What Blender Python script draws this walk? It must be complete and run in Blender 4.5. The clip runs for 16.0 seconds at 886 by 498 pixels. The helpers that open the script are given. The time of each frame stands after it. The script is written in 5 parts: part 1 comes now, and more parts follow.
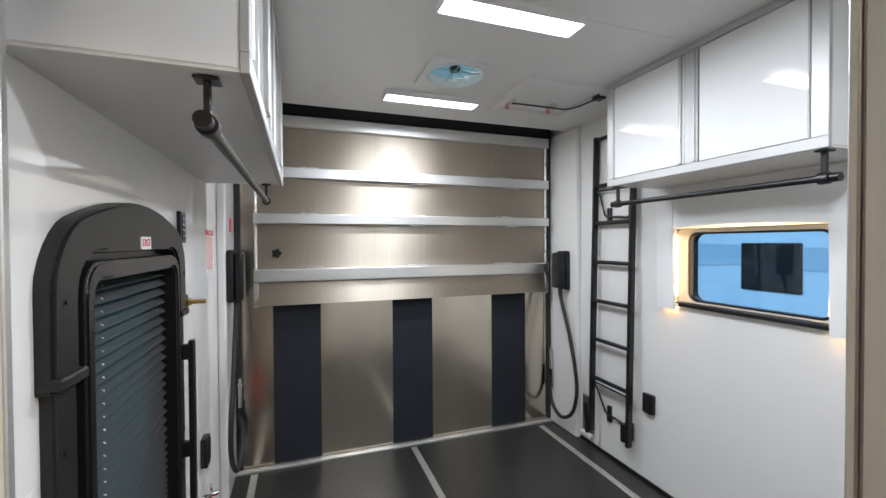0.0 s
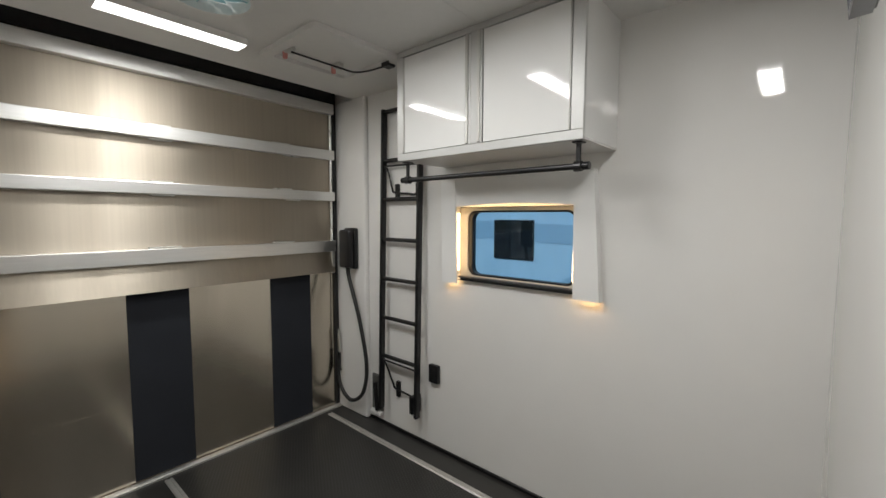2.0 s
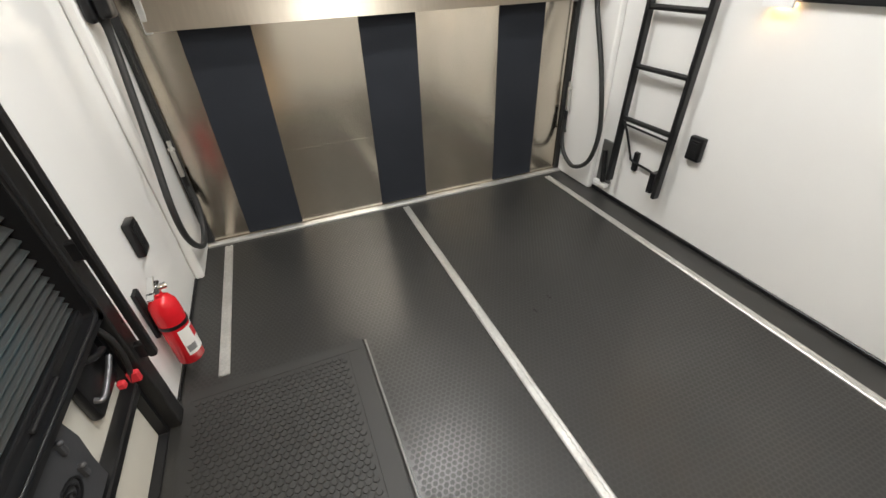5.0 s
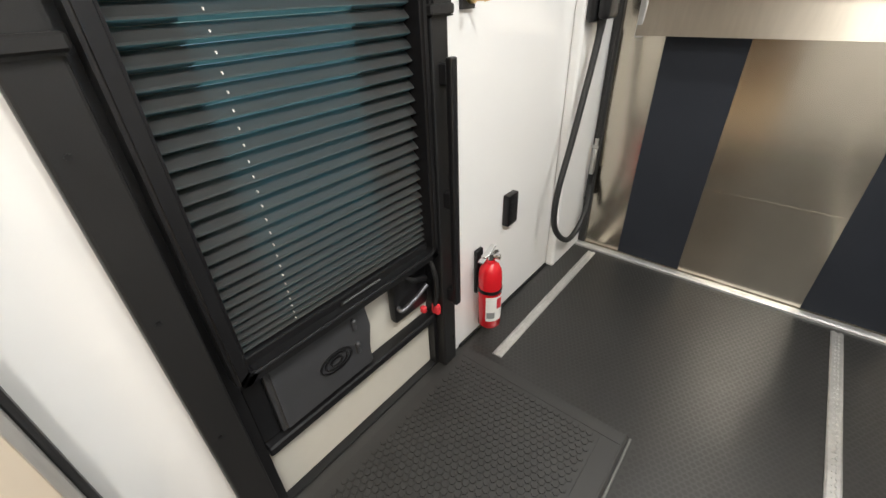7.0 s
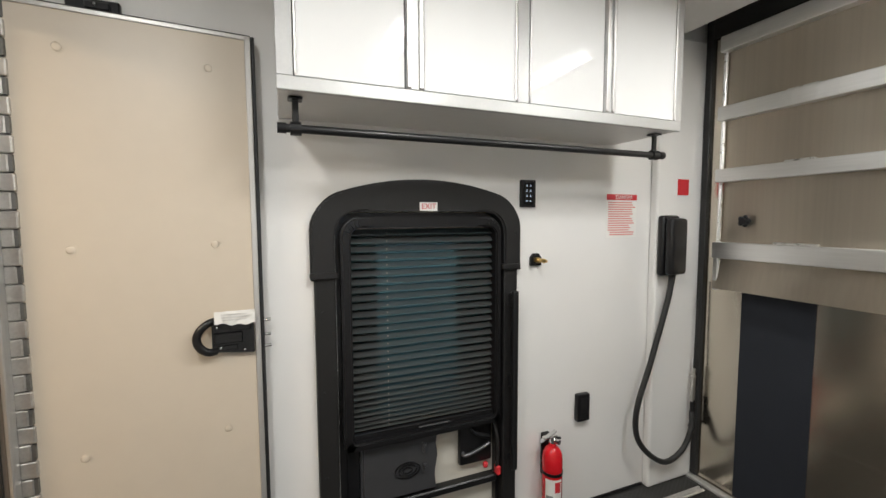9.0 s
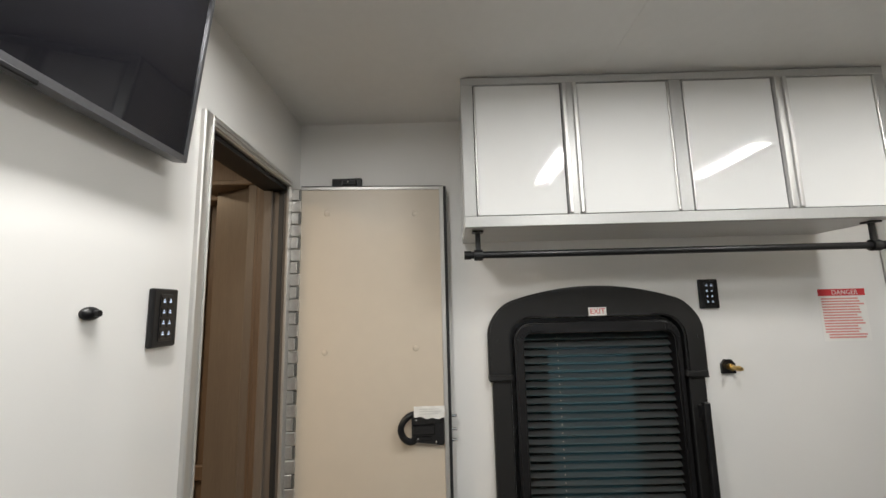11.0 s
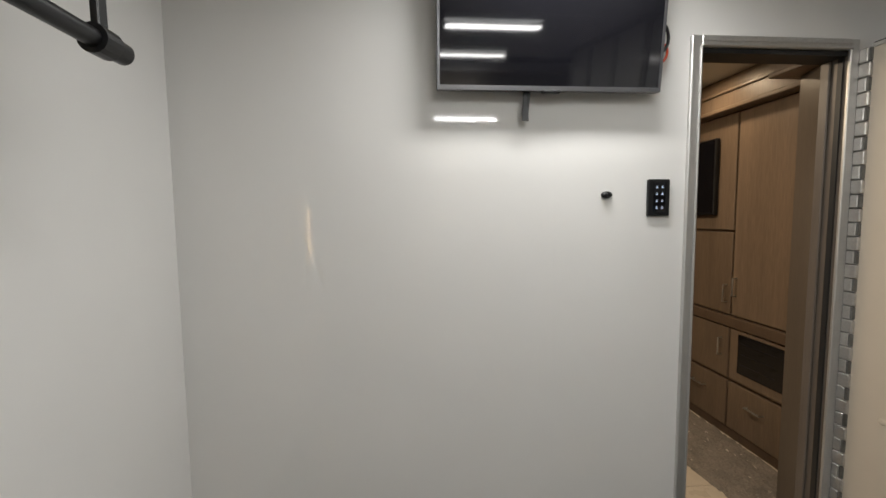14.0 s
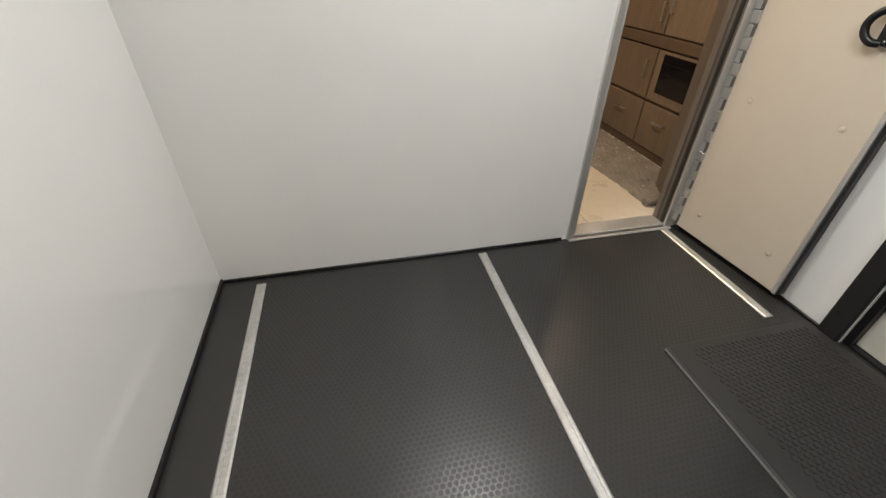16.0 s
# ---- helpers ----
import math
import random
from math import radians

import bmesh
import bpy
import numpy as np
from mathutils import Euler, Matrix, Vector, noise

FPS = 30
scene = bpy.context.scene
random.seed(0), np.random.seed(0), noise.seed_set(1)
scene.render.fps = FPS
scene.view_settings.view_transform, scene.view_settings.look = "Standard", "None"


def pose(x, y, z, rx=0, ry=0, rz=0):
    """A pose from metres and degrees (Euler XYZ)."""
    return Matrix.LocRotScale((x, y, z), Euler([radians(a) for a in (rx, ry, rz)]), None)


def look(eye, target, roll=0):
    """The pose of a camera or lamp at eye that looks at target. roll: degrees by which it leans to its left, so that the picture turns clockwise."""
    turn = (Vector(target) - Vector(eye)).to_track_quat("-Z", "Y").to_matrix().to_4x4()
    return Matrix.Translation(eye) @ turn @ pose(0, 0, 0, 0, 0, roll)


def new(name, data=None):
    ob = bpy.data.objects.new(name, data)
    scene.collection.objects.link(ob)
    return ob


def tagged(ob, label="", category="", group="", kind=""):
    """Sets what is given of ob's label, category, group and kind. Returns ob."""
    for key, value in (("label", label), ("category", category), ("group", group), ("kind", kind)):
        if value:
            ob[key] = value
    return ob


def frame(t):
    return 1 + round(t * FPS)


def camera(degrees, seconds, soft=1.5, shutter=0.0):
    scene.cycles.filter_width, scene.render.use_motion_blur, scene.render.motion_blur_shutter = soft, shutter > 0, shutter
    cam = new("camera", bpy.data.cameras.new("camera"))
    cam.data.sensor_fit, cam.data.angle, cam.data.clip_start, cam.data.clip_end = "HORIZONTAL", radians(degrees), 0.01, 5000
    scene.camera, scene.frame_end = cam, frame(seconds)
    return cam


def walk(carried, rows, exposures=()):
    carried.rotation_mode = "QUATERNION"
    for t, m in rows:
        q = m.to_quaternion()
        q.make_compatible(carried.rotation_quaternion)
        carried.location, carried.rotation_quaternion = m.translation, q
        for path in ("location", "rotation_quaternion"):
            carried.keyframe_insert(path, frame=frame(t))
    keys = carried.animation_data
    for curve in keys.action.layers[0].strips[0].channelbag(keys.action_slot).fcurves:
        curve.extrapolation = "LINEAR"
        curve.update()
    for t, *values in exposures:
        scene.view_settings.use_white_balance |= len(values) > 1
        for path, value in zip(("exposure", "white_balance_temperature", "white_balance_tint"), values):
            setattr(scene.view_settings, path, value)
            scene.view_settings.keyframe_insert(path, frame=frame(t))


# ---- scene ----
cam = camera(94.6, 16.0)
PATH = [
    (0, (0.056, -0.065, 1.466), (0.718, 1.822, 1.436), -0.3),
    (0.5, (0.125, 0.086, 1.482), (1.063, 1.852, 1.483), -0.2),
    (1, (0.169, 0.14, 1.495), (1.415, 1.705, 1.503), -0.0),
    (1.5, (0.157, 0.157, 1.483), (1.622, 1.519, 1.47), 0.1),
    (2, (0.158, 0.154, 1.475), (1.669, 1.455, 1.322), 0.2),
    (2.5, (0.169, 0.164, 1.435), (1.622, 1.46, 0.978), 0.4),
    (3, (0.176, 0.176, 1.38), (1.519, 1.454, 0.63), 0.6),
    (3.2, (0.171, 0.175, 1.361), (1.464, 1.446, 0.517), 0.7),
    (5.3, (0.215, 0.631, 1.27), (0.621, 2.206, 0.107), -2.3),
    (5.5, (0.22, 0.692, 1.276), (0.487, 2.293, 0.108), -2.2),
    (6, (0.241, 0.819, 1.259), (0.019, 2.421, 0.082), -2.3),
    (6.5, (0.296, 0.859, 1.247), (-0.38, 2.344, 0.09), -1.8),
    (7, (0.379, 0.785, 1.252), (-0.723, 2.069, 0.186), -2.4),
    (7.5, (0.549, 0.715, 1.294), (-0.859, 1.802, 0.379), -2.0),
    (8, (0.753, 0.728, 1.336), (-0.896, 1.653, 0.684), -1.1),
    (8.2, (0.851, 0.743, 1.353), (-0.868, 1.615, 0.819), -0.6),
    (10.3, (1.375, 0.708, 1.479), (-0.536, 1.265, 1.678), -1.3),
    (10.5, (1.37, 0.714, 1.479), (-0.561, 1.186, 1.697), -1.3),
    (11, (1.347, 0.674, 1.497), (-0.632, 0.658, 1.785), -1.4),
    (11.5, (1.285, 0.732, 1.479), (-0.547, 0.024, 1.853), -2.2),
    (12, (1.33, 0.859, 1.516), (-0.077, -0.507, 1.905), -2.2),
    (12.5, (1.396, 1.006, 1.506), (0.496, -0.735, 1.907), -2.4),
    (13, (1.41, 1.152, 1.51), (0.901, -0.761, 1.8), -2.1),
    (13.5, (1.353, 1.302, 1.492), (1.09, -0.679, 1.595), -1.2),
    (14, (1.296, 1.402, 1.437), (1.139, -0.585, 1.276), -0.6),
    (14.5, (1.297, 1.471, 1.364), (1.156, -0.464, 0.879), -0.4),
    (15, (1.328, 1.536, 1.325), (1.147, -0.279, 0.508), -0.8),
    (15.5, (1.37, 1.609, 1.241), (1.099, -0.098, 0.234), -0.2),
    (16, (1.379, 1.639, 1.221), (1.014, 0.06, 0.049), 0.6),
]
walk(cam, [(t, look(eye, target, roll)) for t, eye, target, roll in PATH],
     [(0.0, 0.25, 5750, 10), (0.5, 0.0, 6200, 10), (1.5, -0.32, 6380, 9), (2.5, -0.30, 6380, 9), (3.2, -0.05, 6380, 9), (5.5, 0.88, 6380, 9),
      (7.0, 0.82, 6380, 9), (8.2, 0.42, 6380, 9), (10.5, 0.0, 6380, 9), (11.5, -0.3, 6380, 9), (12.5, -0.48, 6380, 9), (14.0, -0.38, 6380, 9),
      (15.0, -0.15, 6380, 9), (16.0, 0.3, 6380, 9)])


# ---- world and lights ----
world = bpy.data.worlds.new("world")
scene.world = world
world.use_nodes = True
wn = world.node_tree
sky = wn.nodes.new("ShaderNodeTexSky")
sky.sky_type, sky.sun_disc = "NISHITA", False
sky.sun_elevation, sky.sun_rotation = radians(38), radians(90)
wn.links.new(sky.outputs[0], wn.nodes["Background"].inputs[0])
wn.nodes["Background"].inputs[1].default_value = 0.12
sun = new("sun", bpy.data.lights.new("sun", "SUN"))
sun.data.energy, sun.data.angle, sun.data.color = 2.5, radians(0.5), (1.0, 0.95, 0.88)
sun.matrix_world = look((-8, 0, 6.25), (0, 0, 0))

XL, XR, YF, YR, ZC = -0.38, 2.04, 0.04, 2.82, 2.322
LED_POWER, WARM_POWER = 12.0, 24.0


def area_lamp(name, m, sx, sy, power, color):
    d = bpy.data.lights.new(name, "AREA")
    d.shape, d.size, d.size_y, d.energy, d.color = "RECTANGLE", sx, sy, power, color
    o = new(name, d)
    o.matrix_world = m
    return o


LED_ROWS = [(0.82, 0.305), (0.81, 1.285), (0.80, 2.24)]
for lx, ly in LED_ROWS:
    area_lamp("led_light", pose(lx, ly, 2.262), 0.54, 0.10, LED_POWER, (1.0, 0.975, 0.93))
area_lamp("living_light", pose(0.5, -0.9, 2.2), 0.5, 0.5, WARM_POWER, (1.0, 0.78, 0.54))
area_lamp("spot_lamp", pose(-0.42, -1.0, 2.24), 0.06, 0.06, 3.5, (1.0, 0.76, 0.50))
area_lamp("window_led_light", pose(2.006, 1.30, 1.60, 0, 0, 0), 0.02, 0.62, 1.4, (1.0, 0.62, 0.28))
for wy in (1.672, 0.905):
    area_lamp("window_led_light", pose(2.000, wy, 1.30, 0, -90, 0), 0.36, 0.02, 0.2, (1.0, 0.62, 0.28))

for wy in (1.690, 0.868):
    area_lamp("window_led_light", pose(2.021, wy, 1.135), 0.022, 0.10, 0.22, (1.0, 0.60, 0.26))

# ---- materials ----


def mat(name, color, rough=0.5, metal=0.0, vary=0.08, grain=60.0, large=2.5, bump=0.05, stretch=(1, 1, 1), coat=0.0, rvary=0.1,
        per_object=0.0, emission=None, strength=0.0, dark=None, spec=0.5, alpha_tint=None, bump_d=0.002):
    m = bpy.data.materials.new(name)
    m.use_nodes = True
    t = m.node_tree
    N, L = t.nodes, t.links
    p = N["Principled BSDF"]
    co = N.new("ShaderNodeTexCoord")
    mp = N.new("ShaderNodeMapping")
    mp.inputs["Scale"].default_value = stretch
    L.new(co.outputs["Object"], mp.inputs["Vector"])
    n1, n2 = N.new("ShaderNodeTexNoise"), N.new("ShaderNodeTexNoise")
    n1.inputs["Scale"].default_value, n1.inputs["Detail"].default_value = grain, 4
    n2.inputs["Scale"].default_value, n2.inputs["Detail"].default_value = large, 5
    L.new(mp.outputs[0], n1.inputs["Vector"])
    L.new(mp.outputs[0], n2.inputs["Vector"])
    mix = N.new("ShaderNodeMix")
    mix.data_type = "RGBA"
    lo = dark or tuple(c * (1 - vary) for c in color)
    hi = tuple(min(1, c * (1 + vary * 0.6)) for c in color)
    mix.inputs["A"].default_value, mix.inputs["B"].default_value = (*lo, 1), (*hi, 1)
    add = N.new("ShaderNodeMath")
    add.operation = "ADD"
    L.new(n1.outputs["Fac"], add.inputs[0])
    L.new(n2.outputs["Fac"], add.inputs[1])
    half = N.new("ShaderNodeMapRange")
    half.inputs["From Min"].default_value, half.inputs["From Max"].default_value = 0.6, 1.4
    L.new(add.outputs[0], half.inputs["Value"])
    L.new(half.outputs[0], mix.inputs["Factor"])
    out = mix.outputs["Result"]
    if per_object:
        info = N.new("ShaderNodeObjectInfo")
        hsv = N.new("ShaderNodeHueSaturation")
        r = N.new("ShaderNodeMapRange")
        r.inputs["To Min"].default_value, r.inputs["To Max"].default_value = 1 - per_object, 1 + per_object
        L.new(info.outputs["Random"], r.inputs["Value"])
        L.new(r.outputs[0], hsv.inputs["Value"])
        L.new(out, hsv.inputs["Color"])
        out = hsv.outputs[0]
    L.new(out, p.inputs["Base Color"])
    rr = N.new("ShaderNodeMapRange")
    rr.inputs["To Min"].default_value, rr.inputs["To Max"].default_value = max(0.02, rough * (1 - rvary)), min(1, rough * (1 + rvary))
    L.new(n2.outputs["Fac"], rr.inputs["Value"])
    L.new(rr.outputs[0], p.inputs["Roughness"])
    p.inputs["Metallic"].default_value = metal
    p.inputs["Specular IOR Level"].default_value = spec
    p.inputs["Coat Weight"].default_value = coat
    p.inputs["Coat Roughness"].default_value = 0.08
    if bump:
        b = N.new("ShaderNodeBump")
        b.inputs["Strength"].default_value, b.inputs["Distance"].default_value = bump, bump_d
        L.new(n1.outputs["Fac"], b.inputs["Height"])
        L.new(b.outputs[0], p.inputs["Normal"])
    if emission:
        p.inputs["Emission Color"].default_value, p.inputs["Emission Strength"].default_value = (*emission, 1), strength
    return m


def glass(name, color, rough=0.02):
    m = bpy.data.materials.new(name)
    m.use_nodes = True
    t = m.node_tree
    N, L = t.nodes, t.links
    N.remove(N["Principled BSDF"])
    tr, gl, mx, fr = N.new("ShaderNodeBsdfTransparent"), N.new("ShaderNodeBsdfGlossy"), N.new("ShaderNodeMixShader"), N.new("ShaderNodeFresnel")
    tr.inputs[0].default_value = (*color, 1)
    gl.inputs["Roughness"].default_value = rough
    fr.inputs[0].default_value = 1.45
    L.new(fr.outputs[0], mx.inputs[0])
    L.new(tr.outputs[0], mx.inputs[1])
    L.new(gl.outputs[0], mx.inputs[2])
    L.new(mx.outputs[0], N["Material Output"].inputs[0])
    return m


M_WALL = mat("white_gelcoat", (0.80, 0.79, 0.77), 0.045, vary=0.02, grain=5, large=1.2, bump=0.02, rvary=0.3, bump_d=0.004)
M_CEIL = mat("white_ceiling_panel", (0.74, 0.73, 0.71), 0.42, vary=0.03, grain=30, large=1.0, bump=0.04)
M_CABW = mat("white_cabinet_panel", (0.84, 0.84, 0.83), 0.04, vary=0.015, grain=6, large=1.5, bump=0.008, rvary=0.3)
M_ALU = mat("brushed_aluminium", (0.62, 0.61, 0.59), 0.46, 0.85, vary=0.10, grain=160, large=3, bump=0.10, stretch=(1, 1, 0.08), rvary=0.3)
M_RAIL = mat("mill_aluminium_rail", (0.80, 0.80, 0.79), 0.36, 1.0, vary=0.08, grain=120, large=4, bump=0.10, stretch=(0.06, 1, 1), rvary=0.3)
M_SHEET = mat("aluminium_ramp_sheet", (0.54, 0.485, 0.405), 0.52, 1.0, vary=0.09, grain=60, large=4.0, bump=0.02, stretch=(1, 1, 0.02), rvary=0.6)
M_PANEL = mat("aluminium_lower_sheet", (0.70, 0.64, 0.54), 0.19, 1.0, vary=0.12, grain=9, large=2.2, bump=0.10, stretch=(1, 1, 0.25), rvary=0.35, bump_d=0.004)
M_WELD = mat("weld_bead", (0.82, 0.82, 0.80), 0.28, 1.0, vary=0.15, grain=200, large=30, bump=0.6)
M_TRACK = mat("worn_aluminium_track", (0.66, 0.65, 0.63), 0.42, 0.75, vary=0.22, grain=90, large=9, bump=0.2, rvary=0.3)
M_NAVY = mat("slate_grip_tape", (0.022, 0.025, 0.032), 0.75, vary=0.25, grain=700, large=4, bump=0.35, bump_d=0.001, spec=0.25)
M_FLOOR = mat("black_rubber_floor", (0.029, 0.0284, 0.0270), 0.29, vary=0.25, grain=260, large=2.2, bump=0.02, rvary=0.12, bump_d=0.001, spec=0.55)
M_HEX = mat("black_rubber_hexagon", (0.029, 0.0284, 0.0270), 0.44, vary=0.2, grain=320, large=2.2, bump=0.02, rvary=0.2, bump_d=0.001, spec=0.4)
M_MAT = mat("grey_rubber_mat", (0.031, 0.0305, 0.029), 0.55, vary=0.25, grain=300, large=3, bump=0.2, bump_d=0.001)
M_BLACK = mat("black_plastic", (0.008, 0.008, 0.009), 0.32, vary=0.2, grain=400, large=6, bump=0.12, bump_d=0.001, spec=0.4)
M_GLOSS = mat("glossy_black_enamel", (0.007, 0.007, 0.008), 0.16, vary=0.2, grain=60, large=6, bump=0.04, bump_d=0.001)
M_BLACKM = mat("black_powder_coat", (0.009, 0.009, 0.010), 0.36, vary=0.2, grain=500, large=8, bump=0.15, bump_d=0.001)
M_FRAME = mat("black_textured_door_frame", (0.016, 0.0157, 0.0157), 0.42, vary=0.2, grain=600, large=3, bump=0.25, bump_d=0.001, spec=0.38)
M_RUB = mat("black_rubber_hose", (0.018, 0.018, 0.018), 0.5, vary=0.2, grain=120, large=9, bump=0.1)
M_SLAT = mat("dark_pleated_fabric", (0.056, 0.053, 0.051), 0.65, vary=0.15, grain=500, large=3, bump=0.2, bump_d=0.001, spec=0.35)
M_CREAM = mat("cream_door_skin", (0.60, 0.57, 0.50), 0.34, vary=0.03, grain=20, large=1.5, bump=0.06, rvary=0.2, bump_d=0.004)
M_BEIGE = mat("beige_enamel_door", (0.58, 0.51, 0.415), 0.44, vary=0.03, grain=16, large=1.2, bump=0.05, rvary=0.25, bump_d=0.004)
M_GREYP = mat("dark_grey_moulded_plastic", (0.046, 0.047, 0.051), 0.42, vary=0.15, grain=500, large=5, bump=0.2, bump_d=0.001)
M_RED = mat("red_enamel", (0.62, 0.012, 0.02), 0.22, vary=0.08, grain=40, large=5, bump=0.02)
M_REDT = mat("red_print", (0.60, 0.03, 0.04), 0.5, vary=0.08)
M_PINK = mat("faded_red_print", (0.70, 0.30, 0.28), 0.6, vary=0.1)
M_LABEL = mat("white_label", (0.80, 0.79, 0.76), 0.45, vary=0.05, grain=40)
M_GREYT = mat("grey_print", (0.25, 0.25, 0.25), 0.6, vary=0.1)
M_BRASS = mat("brass", (0.72, 0.50, 0.20), 0.28, 1.0, vary=0.15, grain=60)
M_CHROME = mat("chrome", (0.80, 0.80, 0.80), 0.14, 1.0, vary=0.05, grain=40, bump=0.02)
M_STEEL = mat("satin_steel", (0.60, 0.59, 0.56), 0.42, 1.0, vary=0.15, grain=120, large=6)
M_SCREEN = mat("tv_screen", (0.006, 0.006, 0.008), 0.05, vary=0.2, bump=0)
M_TVF = mat("gunmetal_bezel", (0.16, 0.16, 0.17), 0.34, 0.8, vary=0.1, grain=200)
M_LEDD = mat("led_diffuser", (0.9, 0.9, 0.9), 0.4, vary=0, bump=0, emission=(1.0, 0.985, 0.96), strength=5.0)
M_KEYL = mat("key_backlight", (0.5, 0.6, 0.8), 0.4, vary=0, bump=0, emission=(0.75, 0.85, 1.0), strength=0.4)
M_WARML = mat("warm_led_strip", (0.9, 0.7, 0.4), 0.4, vary=0, bump=0, emission=(1.0, 0.66, 0.32), strength=10.0)
M_WOOD = mat("taupe_oak_veneer", (0.180, 0.130, 0.090), 0.42, vary=0.30, grain=26, large=2.2, bump=0.12, stretch=(6, 6, 0.5), per_object=0.08)
M_WOODD = mat("dark_oak_trim", (0.115, 0.078, 0.052), 0.45, vary=0.3, grain=26, large=2, bump=0.1, stretch=(6, 6, 0.5))
M_TILE = mat("cream_floor_tile", (0.60, 0.52, 0.41), 0.28, vary=0.10, grain=20, large=3, bump=0.03, per_object=0.04)
M_GROUT = mat("grout", (0.36, 0.30, 0.23), 0.8, vary=0.2)
M_EDGE = mat("dull_grey_metal", (0.22, 0.22, 0.21), 0.5, 0.7, vary=0.2, grain=120, large=6)
M_POST = mat("taupe_laminate", (0.135, 0.110, 0.088), 0.42, vary=0.2, grain=26, large=2, bump=0.08, stretch=(6, 6, 0.5))
M_HINGE = mat("dull_galvanised_steel", (0.60, 0.58, 0.55), 0.42, 0.8, vary=0.15, grain=120, large=9)
M_SILVER = mat("satin_silver_frame", (0.56, 0.56, 0.55), 0.45, 0.45, vary=0.06, grain=120, large=3, bump=0.05)
M_RUG = mat("taupe_shag_rug", (0.24, 0.205, 0.17), 0.95, vary=0.45, grain=90, large=8, bump=0.9, bump_d=0.01)
M_TEAL = mat("smoked_teal_dome", (0.42, 0.54, 0.56), 0.5, vary=0.12, grain=10, bump=0.02)
M_GLASS = glass("tinted_window_glass", (0.70, 0.88, 0.98))
M_DGLASS = glass("dark_door_glass", (0.62, 0.76, 0.82))
M_ORANGE = mat("orange_wire", (0.7, 0.08, 0.02), 0.4, vary=0.1)
M_VEH = mat("pale_blue_vehicle_side", (0.55, 0.68, 0.80), 0.35, vary=0.05, grain=3, large=0.6, bump=0.02)
M_VEH2 = mat("slate_blue_graphic", (0.36, 0.49, 0.62), 0.35, vary=0.08, grain=3, large=0.6, bump=0.02)
M_ASPH = mat("showroom_concrete", (0.25, 0.25, 0.25), 0.6, vary=0.15, grain=12, large=0.7)
M_SHELL = mat("outer_shell", (0.5, 0.5, 0.5), 0.5, vary=0.04)

# brushed sheets spread a highlight upwards; the shade's cloth lets some daylight through
for m, amount in ((M_SHEET, 0.85), (M_PANEL, 0.40), (M_ALU, 0.4)):
    p = m.node_tree.nodes["Principled BSDF"]
    p.inputs["Anisotropic"].default_value = amount
    v = m.node_tree.nodes.new("ShaderNodeCombineXYZ")
    v.inputs[2].default_value = 1.0
    m.node_tree.links.new(v.outputs[0], p.inputs["Tangent"])
for m, color, share in ((M_SLAT, (0.36, 0.58, 0.62, 1), 0.45), (M_TEAL, (0.52, 0.68, 0.70, 1), 0.7)):
    t = m.node_tree
    tl, mx = t.nodes.new("ShaderNodeBsdfTranslucent"), t.nodes.new("ShaderNodeMixShader")
    tl.inputs[0].default_value, mx.inputs[0].default_value = color, share
    t.links.new(t.nodes["Principled BSDF"].outputs[0], mx.inputs[1])
    t.links.new(tl.outputs[0], mx.inputs[2])
    t.links.new(mx.outputs[0], t.nodes["Material Output"].inputs[0])

# ---- mesh helpers ----


def box(bm, x0, x1, y0, y1, z0, z1, bevel=0.0, seg=1, m=None):
    r = bmesh.ops.create_cube(bm, size=1.0)
    vs = r["verts"]
    for v in vs:
        v.co = Vector(((x0 + x1) / 2 + v.co.x * (x1 - x0), (y0 + y1) / 2 + v.co.y * (y1 - y0), (z0 + z1) / 2 + v.co.z * (z1 - z0)))
    if bevel:
        es = list({e for v in vs for e in v.link_edges})
        vs = list({v for f in bmesh.ops.bevel(bm, geom=es, offset=bevel, segments=seg, profile=0.5, affect="EDGES")["faces"] for v in f.verts} | {v for v in vs if v.is_valid})
    if m is not None:
        bmesh.ops.transform(bm, matrix=m, verts=[v for v in vs if v.is_valid])
    return bm


def cyl(bm, p0, p1, r0, r1=None, seg=16, cap=True):
    p0, p1 = Vector(p0), Vector(p1)
    d = p1 - p0
    m = Matrix.Translation((p0 + p1) / 2) @ d.to_track_quat("Z", "Y").to_matrix().to_4x4()
    bmesh.ops.create_cone(bm, cap_ends=cap, segments=seg, radius1=r0, radius2=r0 if r1 is None else r1, depth=d.length, matrix=m)
    return bm


def ball(bm, c, r, sx=1, sy=1, sz=1, seg=14):
    bmesh.ops.create_uvsphere(bm, u_segments=seg, v_segments=seg // 2 + 2, radius=r, matrix=Matrix.Translation(c) @ Matrix.Diagonal((sx, sy, sz, 1)))
    return bm


def smooth_line(points, steps=8):
    """Points of a Catmull-Rom line through the given ones."""
    ps = [Vector(p) for p in points]
    ps = [2 * ps[0] - ps[1]] + ps + [2 * ps[-1] - ps[-2]]
    out = []
    for i in range(1, len(ps) - 2):
        a, b, c, d = ps[i - 1:i + 3]
        for k in range(steps):
            t = k / steps
            out.append(0.5 * (2 * b + (c - a) * t + (2 * a - 5 * b + 4 * c - d) * t * t + (3 * b - a - 3 * c + d) * t ** 3))
    return out + [ps[-2]]


